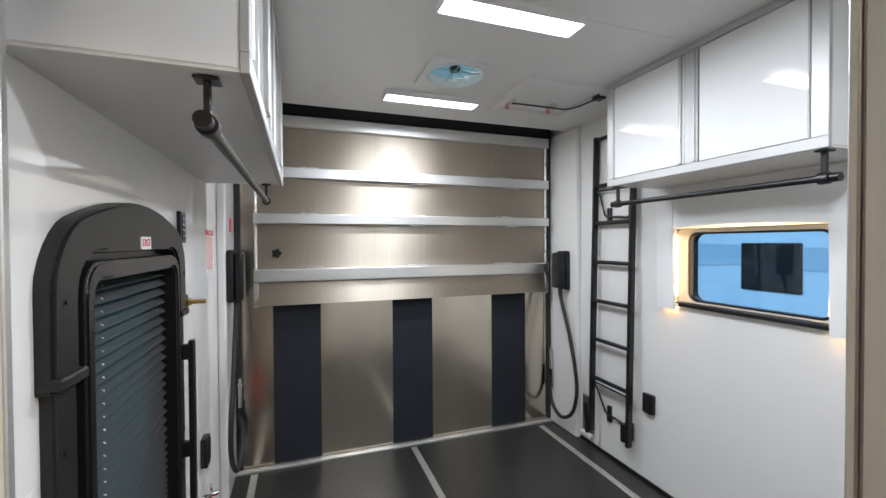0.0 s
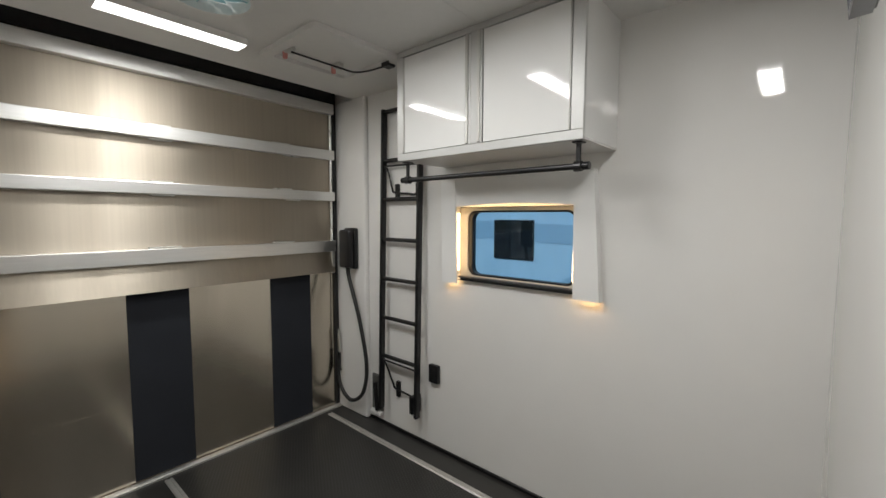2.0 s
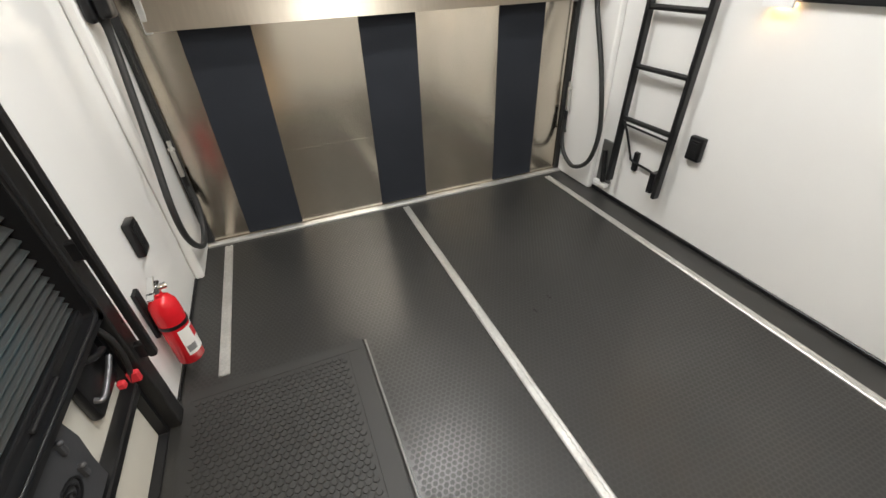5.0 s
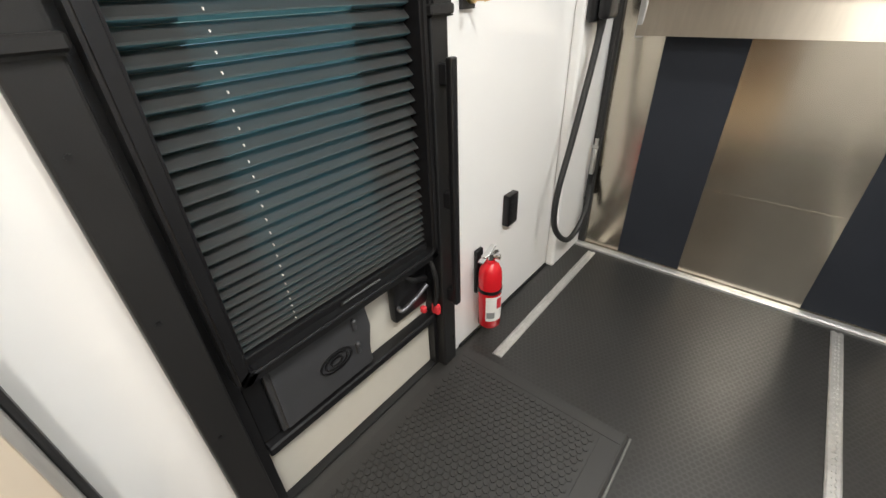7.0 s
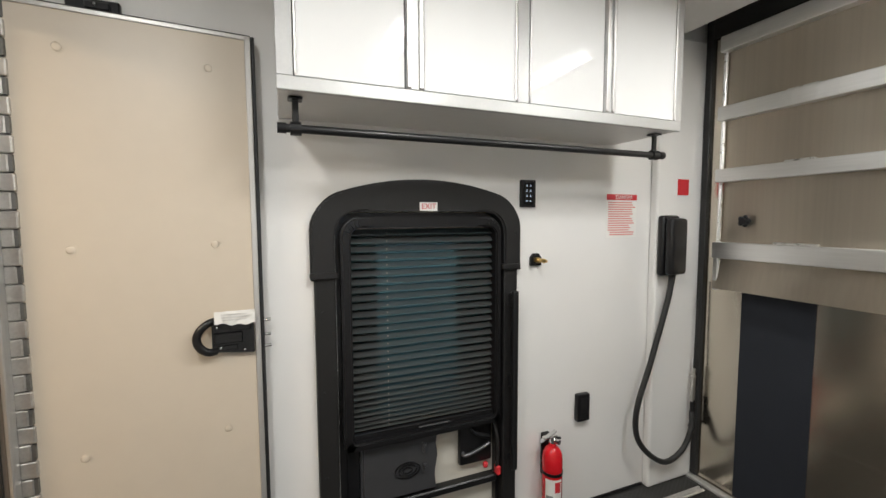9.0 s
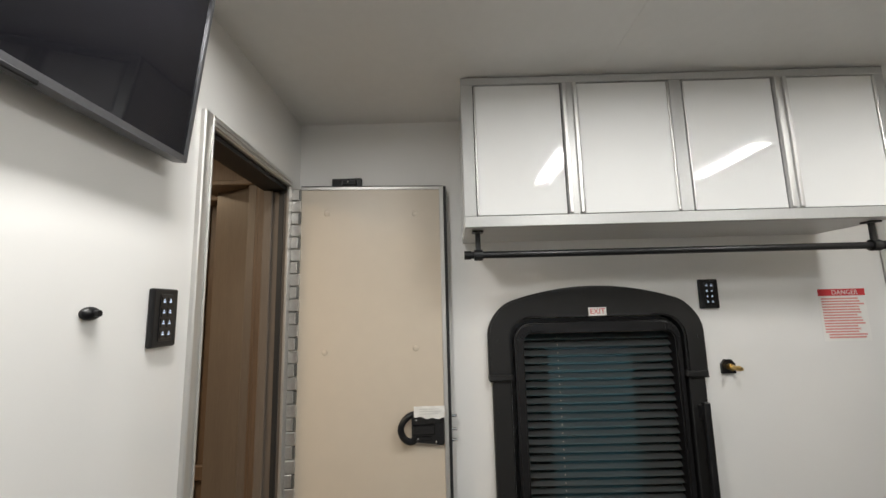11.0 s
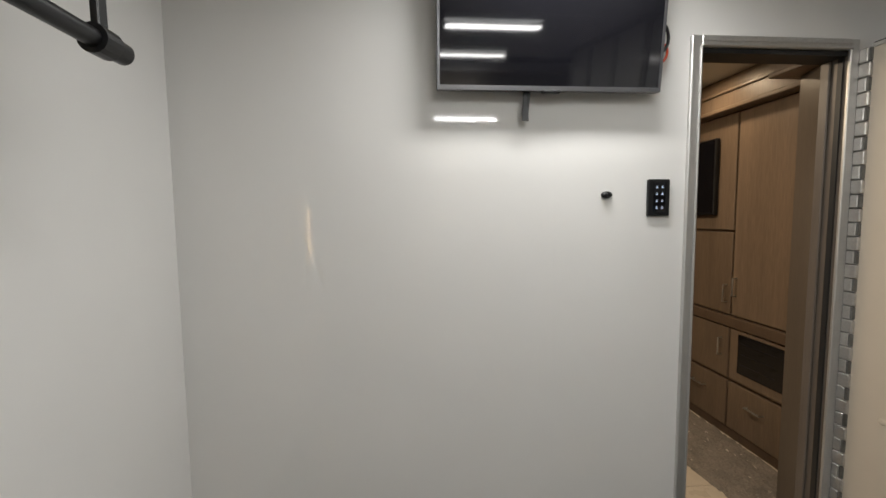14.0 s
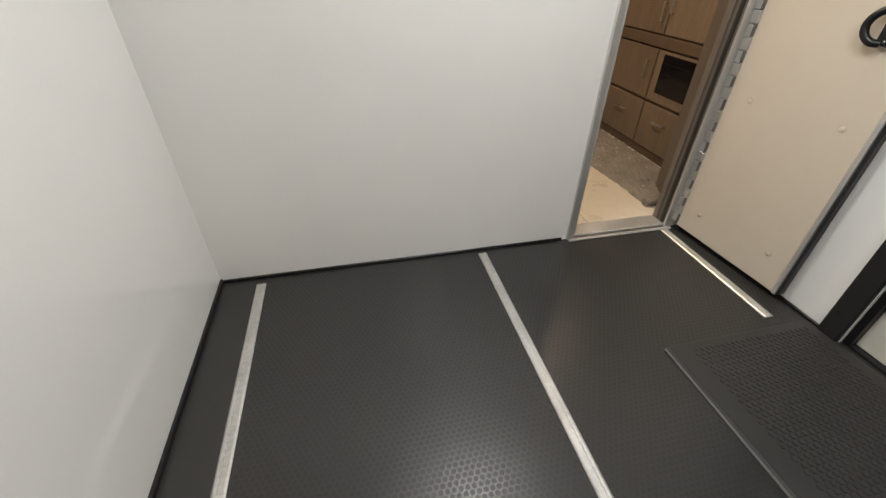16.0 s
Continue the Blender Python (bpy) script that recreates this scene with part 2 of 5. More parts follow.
def tube(bm, points, r, seg=10, smooth=True, steps=8):
    line = smooth_line(points, steps) if smooth else [Vector(p) for p in points]
    rings, up = [], Vector((0.31, 0.17, 0.93))
    for i, p in enumerate(line):
        d = (line[min(i + 1, len(line) - 1)] - line[max(i - 1, 0)]).normalized()
        a = d.cross(up).normalized()
        up = a.cross(d).normalized()
        rings.append([bm.verts.new(p + r * (math.cos(k * math.tau / seg) * a + math.sin(k * math.tau / seg) * up)) for k in range(seg)])
    for A, B in zip(rings, rings[1:]):
        for k in range(seg):
            bm.faces.new((A[k], A[(k + 1) % seg], B[(k + 1) % seg], B[k]))
    bm.faces.new(rings[0][::-1])
    bm.faces.new(rings[-1])
    return bm


def prism(bm, outline, axis, a, b):
    """Extrudes an outline of (u, v) from a to b along axis; u, v are the other two axes in x, y, z order."""
    def at(u, v, w):
        return Vector({"x": (w, u, v), "y": (u, w, v), "z": (u, v, w)}[axis])
    A, B = [bm.verts.new(at(u, v, a)) for u, v in outline], [bm.verts.new(at(u, v, b)) for u, v in outline]
    n = len(outline)
    for k in range(n):
        bm.faces.new((A[k], A[(k + 1) % n], B[(k + 1) % n], B[k]))
    bm.faces.new(A[::-1])
    bm.faces.new(B)
    return bm


def ring_prism(bm, outer, inner, axis, a, b, gap=False):
    """A frame between two outlines with the same number of points; gap leaves it open between the last point and the first."""
    def at(u, v, w):
        return Vector({"x": (w, u, v), "y": (u, w, v), "z": (u, v, w)}[axis])
    loops = [[bm.verts.new(at(u, v, w)) for u, v in o] for o, w in ((outer, a), (outer, b), (inner, b), (inner, a))]
    n = len(outer)
    for A, C in zip(loops, loops[1:] + loops[:1]):
        for k in range(n - 1 if gap else n):
            bm.faces.new((A[k], A[(k + 1) % n], C[(k + 1) % n], C[k]))
    if gap:
        bm.faces.new([o[0] for o in loops])
        bm.faces.new([o[-1] for o in loops])
    return bm


def arc_rect(u0, u1, v0, v1, r_low, r_high, rise=0.0, seg=6):
    """A rectangle with rounded corners, radius r_low below and r_high above, whose top bows up by rise."""
    pts = []
    for cx, cy, r, a0 in ((u1 - r_low, v0 + r_low, r_low, -90), (u1 - r_high, v1 - r_high, r_high, 0)):
        pts += [(cx + r * math.cos(radians(a0 + 90 * k / seg)), cy + r * math.sin(radians(a0 + 90 * k / seg))) for k in range(seg + 1)]
    pts += [(u1 - r_high - (u1 - u0 - 2 * r_high) * k / 10, v1) for k in range(1, 10)]
    for cx, cy, r, a0 in ((u0 + r_high, v1 - r_high, r_high, 90), (u0 + r_low, v0 + r_low, r_low, 180)):
        pts += [(cx + r * math.cos(radians(a0 + 90 * k / seg)), cy + r * math.sin(radians(a0 + 90 * k / seg))) for k in range(seg + 1)]
    if rise:
        mid, w = (u0 + u1) / 2, (u1 - u0) / 2
        pts = [(u, v + rise * (1 - ((u - mid) / w) ** 2) * max(0, min(1, (v - v1 + r_high + 0.02) / (r_high + 0.02)))) for u, v in pts]
    return pts


def part(name, bm, material, parent=None, label="", smooth=False):
    bmesh.ops.recalc_face_normals(bm, faces=bm.faces)
    me = bpy.data.meshes.new(name)
    bm.to_mesh(me)
    bm.free()
    if smooth:
        for p in me.polygons:
            p.use_smooth = True
        me.set_sharp_from_angle(angle=radians(40))
    me.materials.append(material)
    ob = new(name, me)
    if parent is not None:
        ob.parent = parent
        ob.matrix_parent_inverse = parent.matrix_basis.inverted() if parent.type == "EMPTY" else Matrix.Identity(4)
    if label:
        ob["label"] = label
    return ob


def thing(name, label, category, at=(0, 0, 0), group="", kind=""):
    e = new(name)
    e.empty_display_size = 0.1
    e.matrix_basis = Matrix.Translation(at)
    return tagged(e, label, category, group, kind)


def piece(name, bm, material, label, category="", kind="structure"):
    return tagged(part(name, bm, material), label, category, "", kind)


B = bmesh.new

# ---- structure ----
FAN = (0.805, 1.875, 0.15)
HX0, HX1, HY0, HY1 = 1.18, 1.72, 1.77, 2.29

# ceiling with an opening for the roof vent, ending short of the ramp
bm = B()
fx, fy, fr_ = FAN
CY1 = 2.61
box(bm, XL, fx - fr_, YF, CY1, ZC, ZC + 0.04)
box(bm, fx + fr_, XR, YF, CY1, ZC, ZC + 0.04)
box(bm, fx - fr_, fx + fr_, YF, fy - fr_, ZC, ZC + 0.04)
box(bm, fx - fr_, fx + fr_, fy + fr_, CY1, ZC, ZC + 0.04)
piece("ceiling", bm, M_CEIL, "smooth white composite ceiling panels of the garage", "ceiling")
bm = B()
box(bm, XL, XR, 1.246, 1.256, ZC - 0.0015, ZC)
piece("trim", bm, M_CEIL, "thin white seam strip across the ceiling", "trim")
bm = B()
rr = fr_ + 0.16
for x0, x1, y0, y1 in ((XL - 0.05, fx - rr, YF - 0.1, YR + 0.06), (fx + rr, XR + 0.05, YF - 0.1, YR + 0.06), (fx - rr, fx + rr, YF - 0.1, fy - rr), (fx - rr, fx + rr, fy + rr, YR + 0.06)):
    box(bm, x0, x1, y0, y1, ZC + 0.14, ZC + 0.17)
piece("roof", bm, M_SHELL, "outer roof skin above the garage ceiling", "roof")

# floor sheet
bm = B()
box(bm, XL - 0.05, XR + 0.05, YF - 0.02, YR + 0.04, -0.04, 0.0)
floor = piece("floor", bm, M_FLOOR, "black rubber sheet floor with a fine hexagon pattern", "floor")


def hex_field(x0, x1, y0, y1, pitch, fill, z0, z1, gaps, seed=3):
    """Low hexagonal studs in rows along x, joined into one mesh."""
    verts, faces = [], []
    r = pitch / math.sqrt(3) * fill
    rows = int((y1 - y0) / (pitch * math.sqrt(3) / 2))
    for j in range(rows):
        y = y0 + pitch * 0.55 + j * pitch * math.sqrt(3) / 2
        for i in range(int((x1 - x0) / pitch)):
            x = x0 + pitch * (0.55 + i + 0.5 * (j % 2))
            if x + r > x1 or y + r > y1 or any(a - r < x < b + r and c - r < y < d + r for a, b, c, d in gaps):
                continue
            n = len(verts)
            for k in range(6):
                a = radians(60 * k + 30)
                verts.append((x + r * math.cos(a), y + r * math.sin(a), z0))
            for k in range(6):
                a = radians(60 * k + 30)
                verts.append((x + r * 0.86 * math.cos(a), y + r * 0.86 * math.sin(a), z1))
            faces.append(tuple(n + 6 + k for k in range(6)))
            faces += [(n + k, n + (k + 1) % 6, n + 6 + (k + 1) % 6, n + 6 + k) for k in range(6)]
    me = bpy.data.meshes.new("hexagon_studs")
    me.from_pydata(verts, [], faces)
    me.update()
    return me


MX0, MX1, MY0, MY1 = -0.352, 0.308, 0.812, 1.755
tracks = [(-0.25, -0.204, 0.04, 0.77), (-0.25, -0.204, 1.78, 2.77), (0.792, 0.838, 0.05, 2.76), (1.84, 1.884, 0.07, 2.75), (MX0 - 0.04, MX1 + 0.012, MY0, MY1)]
me = hex_field(XL + 0.03, XR - 0.14, YF + 0.03, 2.775, 0.0195, 0.84, -0.0005, 0.0002, tracks)
me.materials.append(M_HEX)
studs = new("hexagon_studs", me)
studs.parent = floor
tagged(studs, "low hexagonal grip studs of the rubber floor", "", "", "stuff")

# walls
bm = B()
DY0, DY1, DZ1 = 0.925, 1.68, 1.48
box(bm, XL - 0.05, XL, YF - 0.10, DY0, 0, ZC + 0.17)
box(bm, XL - 0.05, XL, DY1, YR + 0.06, 0, ZC + 0.17)
box(bm, XL - 0.05, XL, DY0, DY1, DZ1, ZC + 0.17)
piece("wall_left", bm, M_WALL, "glossy white gelcoat side wall with the entry door", "wall")
WY0, WY1, WZ0, WZ1 = 0.93, 1.66, 1.125, 1.535
bm = B()
box(bm, XR, XR + 0.05, YF - 0.10, WY0, 0, ZC + 0.17)
box(bm, XR, XR + 0.05, WY1, YR + 0.06, 0, ZC + 0.17)
box(bm, XR, XR + 0.05, WY0, WY1, 0, WZ0)
box(bm, XR, XR + 0.05, WY0, WY1, WZ1, ZC + 0.17)
piece("wall_right", bm, M_WALL, "glossy white gelcoat side wall with a small window", "wall")
OX0, OX1, OZ1 = -0.252, 0.322, 2.008
bm = B()
box(bm, XL, OX0, YF - 0.09, YF, 0, ZC + 0.17)
box(bm, OX1, XR, YF - 0.09, YF, 0, ZC + 0.17)
box(bm, OX0, OX1, YF - 0.09, YF, OZ1, ZC + 0.17)
piece("wall_front", bm, M_WALL, "glossy white gelcoat bulkhead wall with a doorway", "wall")
bm = B()
box(bm, 0.8065, 0.808, YF, YF + 0.0004, 0.02, ZC)
piece("wall_seam", bm, M_WALL, "faint upright seam in the white bulkhead", "seam")
bm = B()
box(bm, XL - 0.05, XR + 0.05, YR + 0.06, YR + 0.09, -0.04, ZC + 0.17)
piece("wall_rear", bm, M_SHELL, "outer skin behind the closed ramp", "wall")

# corner pillars beside the ramp
for nm, x0, x1, y0 in (("pillar_left", XL, XL + 0.045, 2.495), ("pillar_right", XR - 0.042, XR, 2.472)):
    bm = B()
    box(bm, x0, x1, y0, YR + 0.05, 0, ZC, 0.012, 2)
    piece(nm, bm, M_WALL, "white boxed corner pillar beside the ramp", "pillar")

# black base trim along the walls
for n_, a in (("r", (XR - 0.012, XR, YF, 2.472, 0, 0.022)), ("f", (OX1 + 0.05, XR - 0.012, YF, YF + 0.010, 0, 0.016)), ("l1", (XL, XL + 0.01, 0.06, 0.85, 0, 0.014)), ("l2", (XL, XL + 0.01, 1.74, 2.495, 0, 0.014))):
    bm = B()
    box(bm, *a, 0.003)
    piece("baseboard", bm, M_BLACK, "thin black base trim along the foot of the wall", "baseboard")

# ---- ramp door ----
ramp = thing("ramp_door", "closed aluminium ramp door with dark grip stripes and a railed upper half", "ramp door", (0.80, YR, 0))
bm = B()
box(bm, XL + 0.083, 1.966, YR, YR + 0.04, 0.012, 2.44)
part("panel", bm, M_PANEL, ramp, "warm brushed aluminium sheet")
for x0, x1 in ((-0.112, 0.187), (0.682, 0.980), (1.468, 1.766)):
    bm = B()
    box(bm, x0, x1, YR - 0.003, YR, 0.022, 2.435)
    part("grip_stripe", bm, M_NAVY, ramp, "dark slate grip stripe")
for x0, x1 in ((0.189, 0.680), (0.982, 1.466)):
    bm = B()
    box(bm, x0, x1, YR - 0.0012, YR, 0.4582, 0.4615)
    part("seam", bm, M_PANEL, ramp, "bright sheet joint")


def ramp_part(name, bm, material, label="", smooth=False):
    return part(name, bm, material, ramp, label, smooth)


PX0, PX1 = -0.214, 1.934
bm = B()
box(bm, PX0 + 0.01, PX1 - 0.008, YR - 0.035, YR - 0.028, 1.19, 2.28)
ramp_part("upper_panel", bm, M_SHEET, "warm brushed aluminium sheet")
bm = B()
prism(bm, [(YR - 0.052, 1.222), (YR - 0.046, 1.222), (YR - 0.070, 1.072), (YR - 0.076, 1.070)], "x", PX0, PX1)
ramp_part("bottom_lip", bm, M_SHEET, "bent aluminium lip")
for z0, z1 in ((2.216, 2.290), (1.890, 1.958), (1.594, 1.658), (1.222, 1.302)):
    bm = B()
    box(bm, PX0 - 0.004, PX1 + 0.004, YR - 0.082, YR - 0.035, z0, z1, 0.004, 2)
    ramp_part("rail", bm, M_RAIL, "square aluminium rail tube")
random.seed(4)
for zt in (1.958, 1.658, 1.302):
    for xc in (0.12, 0.86, 1.55):
        bm = B()
        w = random.uniform(0.05, 0.085)
        box(bm, xc - w, xc + w, YR - 0.060, YR - 0.034, zt - 0.001, zt + 0.010, 0.004)
        ramp_part("weld", bm, M_WELD, "bright weld bead")
for zt in (1.890, 1.594):
    for xc in (0.86, 1.62):
        bm = B()
        box(bm, xc - 0.055, xc + 0.055, YR - 0.058, YR - 0.034, zt - 0.008, zt + 0.001, 0.003)
        ramp_part("weld", bm, M_WELD, "bright weld bead")
for x0 in (PX0 - 0.004, PX1 - 0.022):
    for z0, z1 in ((1.302, 1.594), (1.658, 1.890), (1.958, 2.216)):
        bm = B()
        cyl(bm, (x0 + 0.012, YR - 0.05, z0), (x0 + 0.012, YR - 0.05, z1), 0.009, seg=10)
        k = z0 + 0.01
        while k < z1 - 0.005:
            ball(bm, (x0 + 0.012, YR - 0.058, k), 0.006, seg=6)
            k += 0.011
        ramp_part("upright", bm, M_WELD, "welded upright bead", True)
    bm = B()
    box(bm, x0, x0 + 0.026, YR - 0.070, YR - 0.036, 1.062, 1.222, 0.004)
    ramp_part("end_cap", bm, M_RAIL)
bm = B()
for k in range(5):
    a = k * math.tau / 5
    ball(bm, (-0.083 + 0.018 * math.cos(a), YR - 0.062, 1.405 + 0.018 * math.sin(a)), 0.012, 1, 0.7, 1, 8)
cyl(bm, (-0.083, YR - 0.075, 1.405), (-0.083, YR - 0.034, 1.405), 0.016, seg=10)
part("star_knob", bm, M_BLACK, ramp, "black star-shaped clamping knob", True)
# threshold of the ramp
bm = B()
prism(bm, [(2.778, 0.0), (2.778, 0.010), (2.788, 0.015), (2.812, 0.017), (2.818, 0.0)], "x", XL + 0.046, 1.996)
piece("threshold", bm, M_TRACK, "bright aluminium threshold strip at the foot of the ramp", "threshold")
# dark strip put in for shade over the ramp, black rubber seals and header
bm = B()
box(bm, XL + 0.083, 1.966, YR - 0.020, YR - 0.004, 2.318, 2.440, 0.004)
piece("seal_and_shade_strip", bm, M_RUB, "dark strip standing in for shade along the top of the ramp", "seal")
for x0, x1 in ((1.968, 1.996), (XL + 0.047, XL + 0.082)):
    bm = B()
    box(bm, x0, x1, YR - 0.020, YR + 0.045, 0.02, ZC + 0.12, 0.004)
    piece("seal_and_shade_strip", bm, M_RUB, "black rubber seal beside the ramp", "seal")
bm = B()
box(bm, XL, XR, YR + 0.02 - 0.012, YR + 0.058, 2.442, ZC + 0.14)
piece("header", bm, M_BLACK, "black header above the ramp", "header")

# ---- cargo tracks ----


def cargo_track(x, y0, y1):
    t = thing("cargo_track", "worn aluminium tie-down track set into the black rubber floor", "track", (x, (y0 + y1) / 2, 0), "cargo tracks in the floor")
    bm = B()
    prism(bm, [(x - 0.0205, 0.0), (x - 0.0205, 0.004), (x - 0.015, 0.0075), (x - 0.007, 0.0075), (x - 0.007, 0.0)], "y", y0, y1)
    prism(bm, [(x + 0.0205, 0.0), (x + 0.0205, 0.004), (x + 0.015, 0.0075), (x + 0.007, 0.0075), (x + 0.007, 0.0)], "y", y0, y1)
    part("rail", bm, M_TRACK, t)
    bm = B()
    box(bm, x - 0.007, x + 0.007, y0, y1, 0.0, 0.0035)
    part("channel", bm, M_TRACK, t)
    # lips that narrow the slot between round openings
    bm = B()
    n = int((y1 - y0) / 0.0254)
    for k in range(n):
        c = y0 + (k + 0.5) * 0.0254
        for s in (-1, 1):
            box(bm, x + s * 0.0065 - 0.0032, x + s * 0.0065 + 0.0032, c - 0.0065, c + 0.0065, 0.0035, 0.0073)
    part("slot_edge", bm, M_TRACK, t)
    return t


for x, y0, y1 in ((-0.227, 0.055, 0.752), (-0.227, 1.796, 2.752), (0.815, 0.075, 2.748), (1.861, 0.092, 2.735)):
    cargo_track(x, y0, y1)

# ---- entry mat over the step well ----
well = thing("floor_hatch", "black rubber-covered step hatch in front of the entry door", "floor hatch", ((MX0 + MX1) / 2, (MY0 + MY1) / 2, 0))
bm = B()
prism(bm, [(MX0, 0.0), (MX0, 0.011), (MX1 - 0.008, 0.011), (MX1, 0.004), (MX1, 0.0)], "y", MY0, MY1)
part("lid", bm, M_MAT, well)
bm = B()
box(bm, MX1 - 0.075, MX1 - 0.012, MY0 + 0.012, MY1 - 0.05, 0.011, 0.0135, 0.001)
part("border_strip", bm, M_MAT, well)
bm = B()
box(bm, MX0 + 0.02, MX1 - 0.012, MY1 - 0.048, MY1 - 0.004, 0.011, 0.0135, 0.001)
part("border_strip", bm, M_MAT, well)
bm = B()
box(bm, MX1 + 0.001, MX1 + 0.009, MY0, MY1, 0.0, 0.0075, 0.002)
part("edge_trim", bm, M_EDGE, well, "thin dull metal edge trim")
me = hex_field(MX0 + 0.03, MX1 - 0.075, MY0 + 0.02, MY1 - 0.05, 0.0232, 0.82, 0.011, 0.0142, [])
me.materials.append(M_MAT)
st = new("hexagon_studs", me)
st.parent = well
st.matrix_parent_inverse = well.matrix_basis.inverted()
tagged(st, "raised hexagonal grip studs", "", "", "stuff")

# ---- ceiling fixtures ----


def led_panel(x, y):
    t = thing("ceiling_light", "slim white rectangular LED ceiling light, switched on", "ceiling light", (x, y, ZC), "LED ceiling lights")
    bm = B()
    ring = arc_rect(x - 0.285, x + 0.285, y - 0.06, y + 0.06, 0.012, 0.012)
    inner = arc_rect(x - 0.278, x + 0.278, y - 0.053, y + 0.053, 0.008, 0.008)
    ring_prism(bm, ring, inner, "z", ZC - 0.030, ZC)
    part("housing", bm, M_LABEL, t)
    bm = B()
    box(bm, x - 0.278, x + 0.278, y - 0.053, y + 0.053, ZC - 0.028, ZC - 0.012, 0.004)
    part("diffuser", bm, M_LEDD, t, "glowing white diffuser")


for lx, ly in LED_ROWS:
    led_panel(lx, ly)

vent = thing("roof_vent", "square ceiling vent with a fan under a smoked teal dome", "roof vent", (fx, fy, ZC))
circ = [(fx + 0.142 * math.cos(k * math.tau / 40), fy + 0.142 * math.sin(k * math.tau / 40)) for k in range(40)]
sq = []
for u, v in circ:
    s_ = 0.165 / max(abs(u - fx), abs(v - fy))
    sq.append((fx + (u - fx) * s_, fy + (v - fy) * s_))
bm = B()
ring_prism(bm, sq, circ, "z", ZC - 0.012, ZC)
part("trim_plate", bm, M_CEIL, vent, "white square trim plate")
bm = B()
lip_o = [(fx + 0.149 * math.cos(k * math.tau / 40), fy + 0.149 * math.sin(k * math.tau / 40)) for k in range(40)]
lip_i = [(fx + 0.138 * math.cos(k * math.tau / 40), fy + 0.138 * math.sin(k * math.tau / 40)) for k in range(40)]
ring_prism(bm, lip_o, lip_i, "z", ZC - 0.018, ZC + 0.05)
part("collar", bm, M_LABEL, vent)
bm = B()
cyl(bm, (fx, fy, ZC + 0.012), (fx, fy, ZC + 0.05), 0.026, seg=20)
part("motor", bm, M_BLACK, vent)
for k in range(12):
    bm = B()
    prism(bm, [(0.026, -0.006), (0.130, -0.036), (0.134, 0.0), (0.130, 0.036), (0.026, 0.006)], "z", -0.0012, 0.0012)
    bmesh.ops.transform(bm, matrix=pose(fx, fy, ZC + 0.030, 0, 0, 30 * k) @ pose(0, 0, 0, 9, 0, 0), verts=bm.verts)
    part("blade", bm, M_TEAL, vent, "smoked teal fan blade")
bm = B()
cyl(bm, (fx - 0.138, fy, ZC + 0.012), (fx + 0.138, fy, ZC + 0.012), 0.003, seg=8)
cyl(bm, (fx, fy - 0.138, ZC + 0.012), (fx, fy + 0.138, ZC + 0.012), 0.003, seg=8)
part("guard", bm, M_TEAL, vent)
bm = B()
ball(bm, (fx, fy, ZC + 0.045), 0.140, 1, 1, 0.22, 28)
bmesh.ops.delete(bm, geom=[v for v in bm.verts if v.co.z < ZC + 0.044], context="VERTS")
dome = part("dome", bm, M_TEAL, vent, "smoked teal translucent dome", True)
dome.visible_shadow = False
# kerb that closes the gap between ceiling and roof round the vent
bm = B()
for x0, x1, y0, y1 in ((fx - rr, fx - rr + 0.02, fy - rr, fy + rr), (fx + rr - 0.02, fx + rr, fy - rr, fy + rr), (fx - rr, fx + rr, fy - rr, fy - rr + 0.02), (fx - rr, fx + rr, fy + rr - 0.02, fy + rr)):
    box(bm, x0, x1, y0, y1, ZC + 0.041, ZC + 0.14)
part("kerb", bm, M_LABEL, vent)

hatch = thing("roof_hatch", "closed white ceiling hatch with two red-tipped toggle latches", "hatch", ((HX0 + HX1) / 2, (HY0 + HY1) / 2, ZC))
bm = B()
ring_prism(bm, arc_rect(HX0, HX1, HY0, HY1, 0.02, 0.02), arc_rect(HX0 + 0.05, HX1 - 0.05, HY0 + 0.05, HY1 - 0.05, 0.02, 0.02), "z", ZC - 0.024, ZC)
part("frame", bm, M_CEIL, hatch)
bm = B()
box(bm, HX0 + 0.053, HX1 - 0.053, HY0 + 0.053, HY1 - 0.053, ZC - 0.007, ZC - 0.001, 0.002)
part("lid", bm, M_CEIL, hatch)
for hx in (1.250, 1.535):
    bm = B()
    box(bm, hx - 0.018, hx + 0.018, 2.075, 2.135, ZC - 0.028, ZC - 0.007, 0.004)
    cyl(bm, (hx - 0.02, 2.100, ZC - 0.030), (hx + 0.02, 2.100, ZC - 0.030), 0.009, seg=10)
    latch = part("latch", bm, M_STEEL, hatch, "steel toggle latch")
    bm = B()
    box(bm, hx - 0.010, hx + 0.010, 2.137, 2.160, ZC - 0.050, ZC - 0.012, 0.004)
    part("tip", bm, M_PINK, latch, "dull red lever tip")
bm = B()
tube(bm, [(1.25, 2.09, ZC - 0.032), (1.54, 2.09, ZC - 0.032)], 0.005, smooth=False)
tube(bm, [(1.54, 2.09, ZC - 0.032), (1.62, 2.085, ZC - 0.032), (1.665, 2.03, ZC - 0.03), (1.685, 1.90, ZC - 0.028)], 0.005)
box(bm, 1.665, 1.72, 1.84, 1.90, ZC - 0.036, ZC - 0.012, 0.004)
part("release_cable", bm, M_BLACKM, hatch, "black release cable")

# ---- overhead cabinets ----


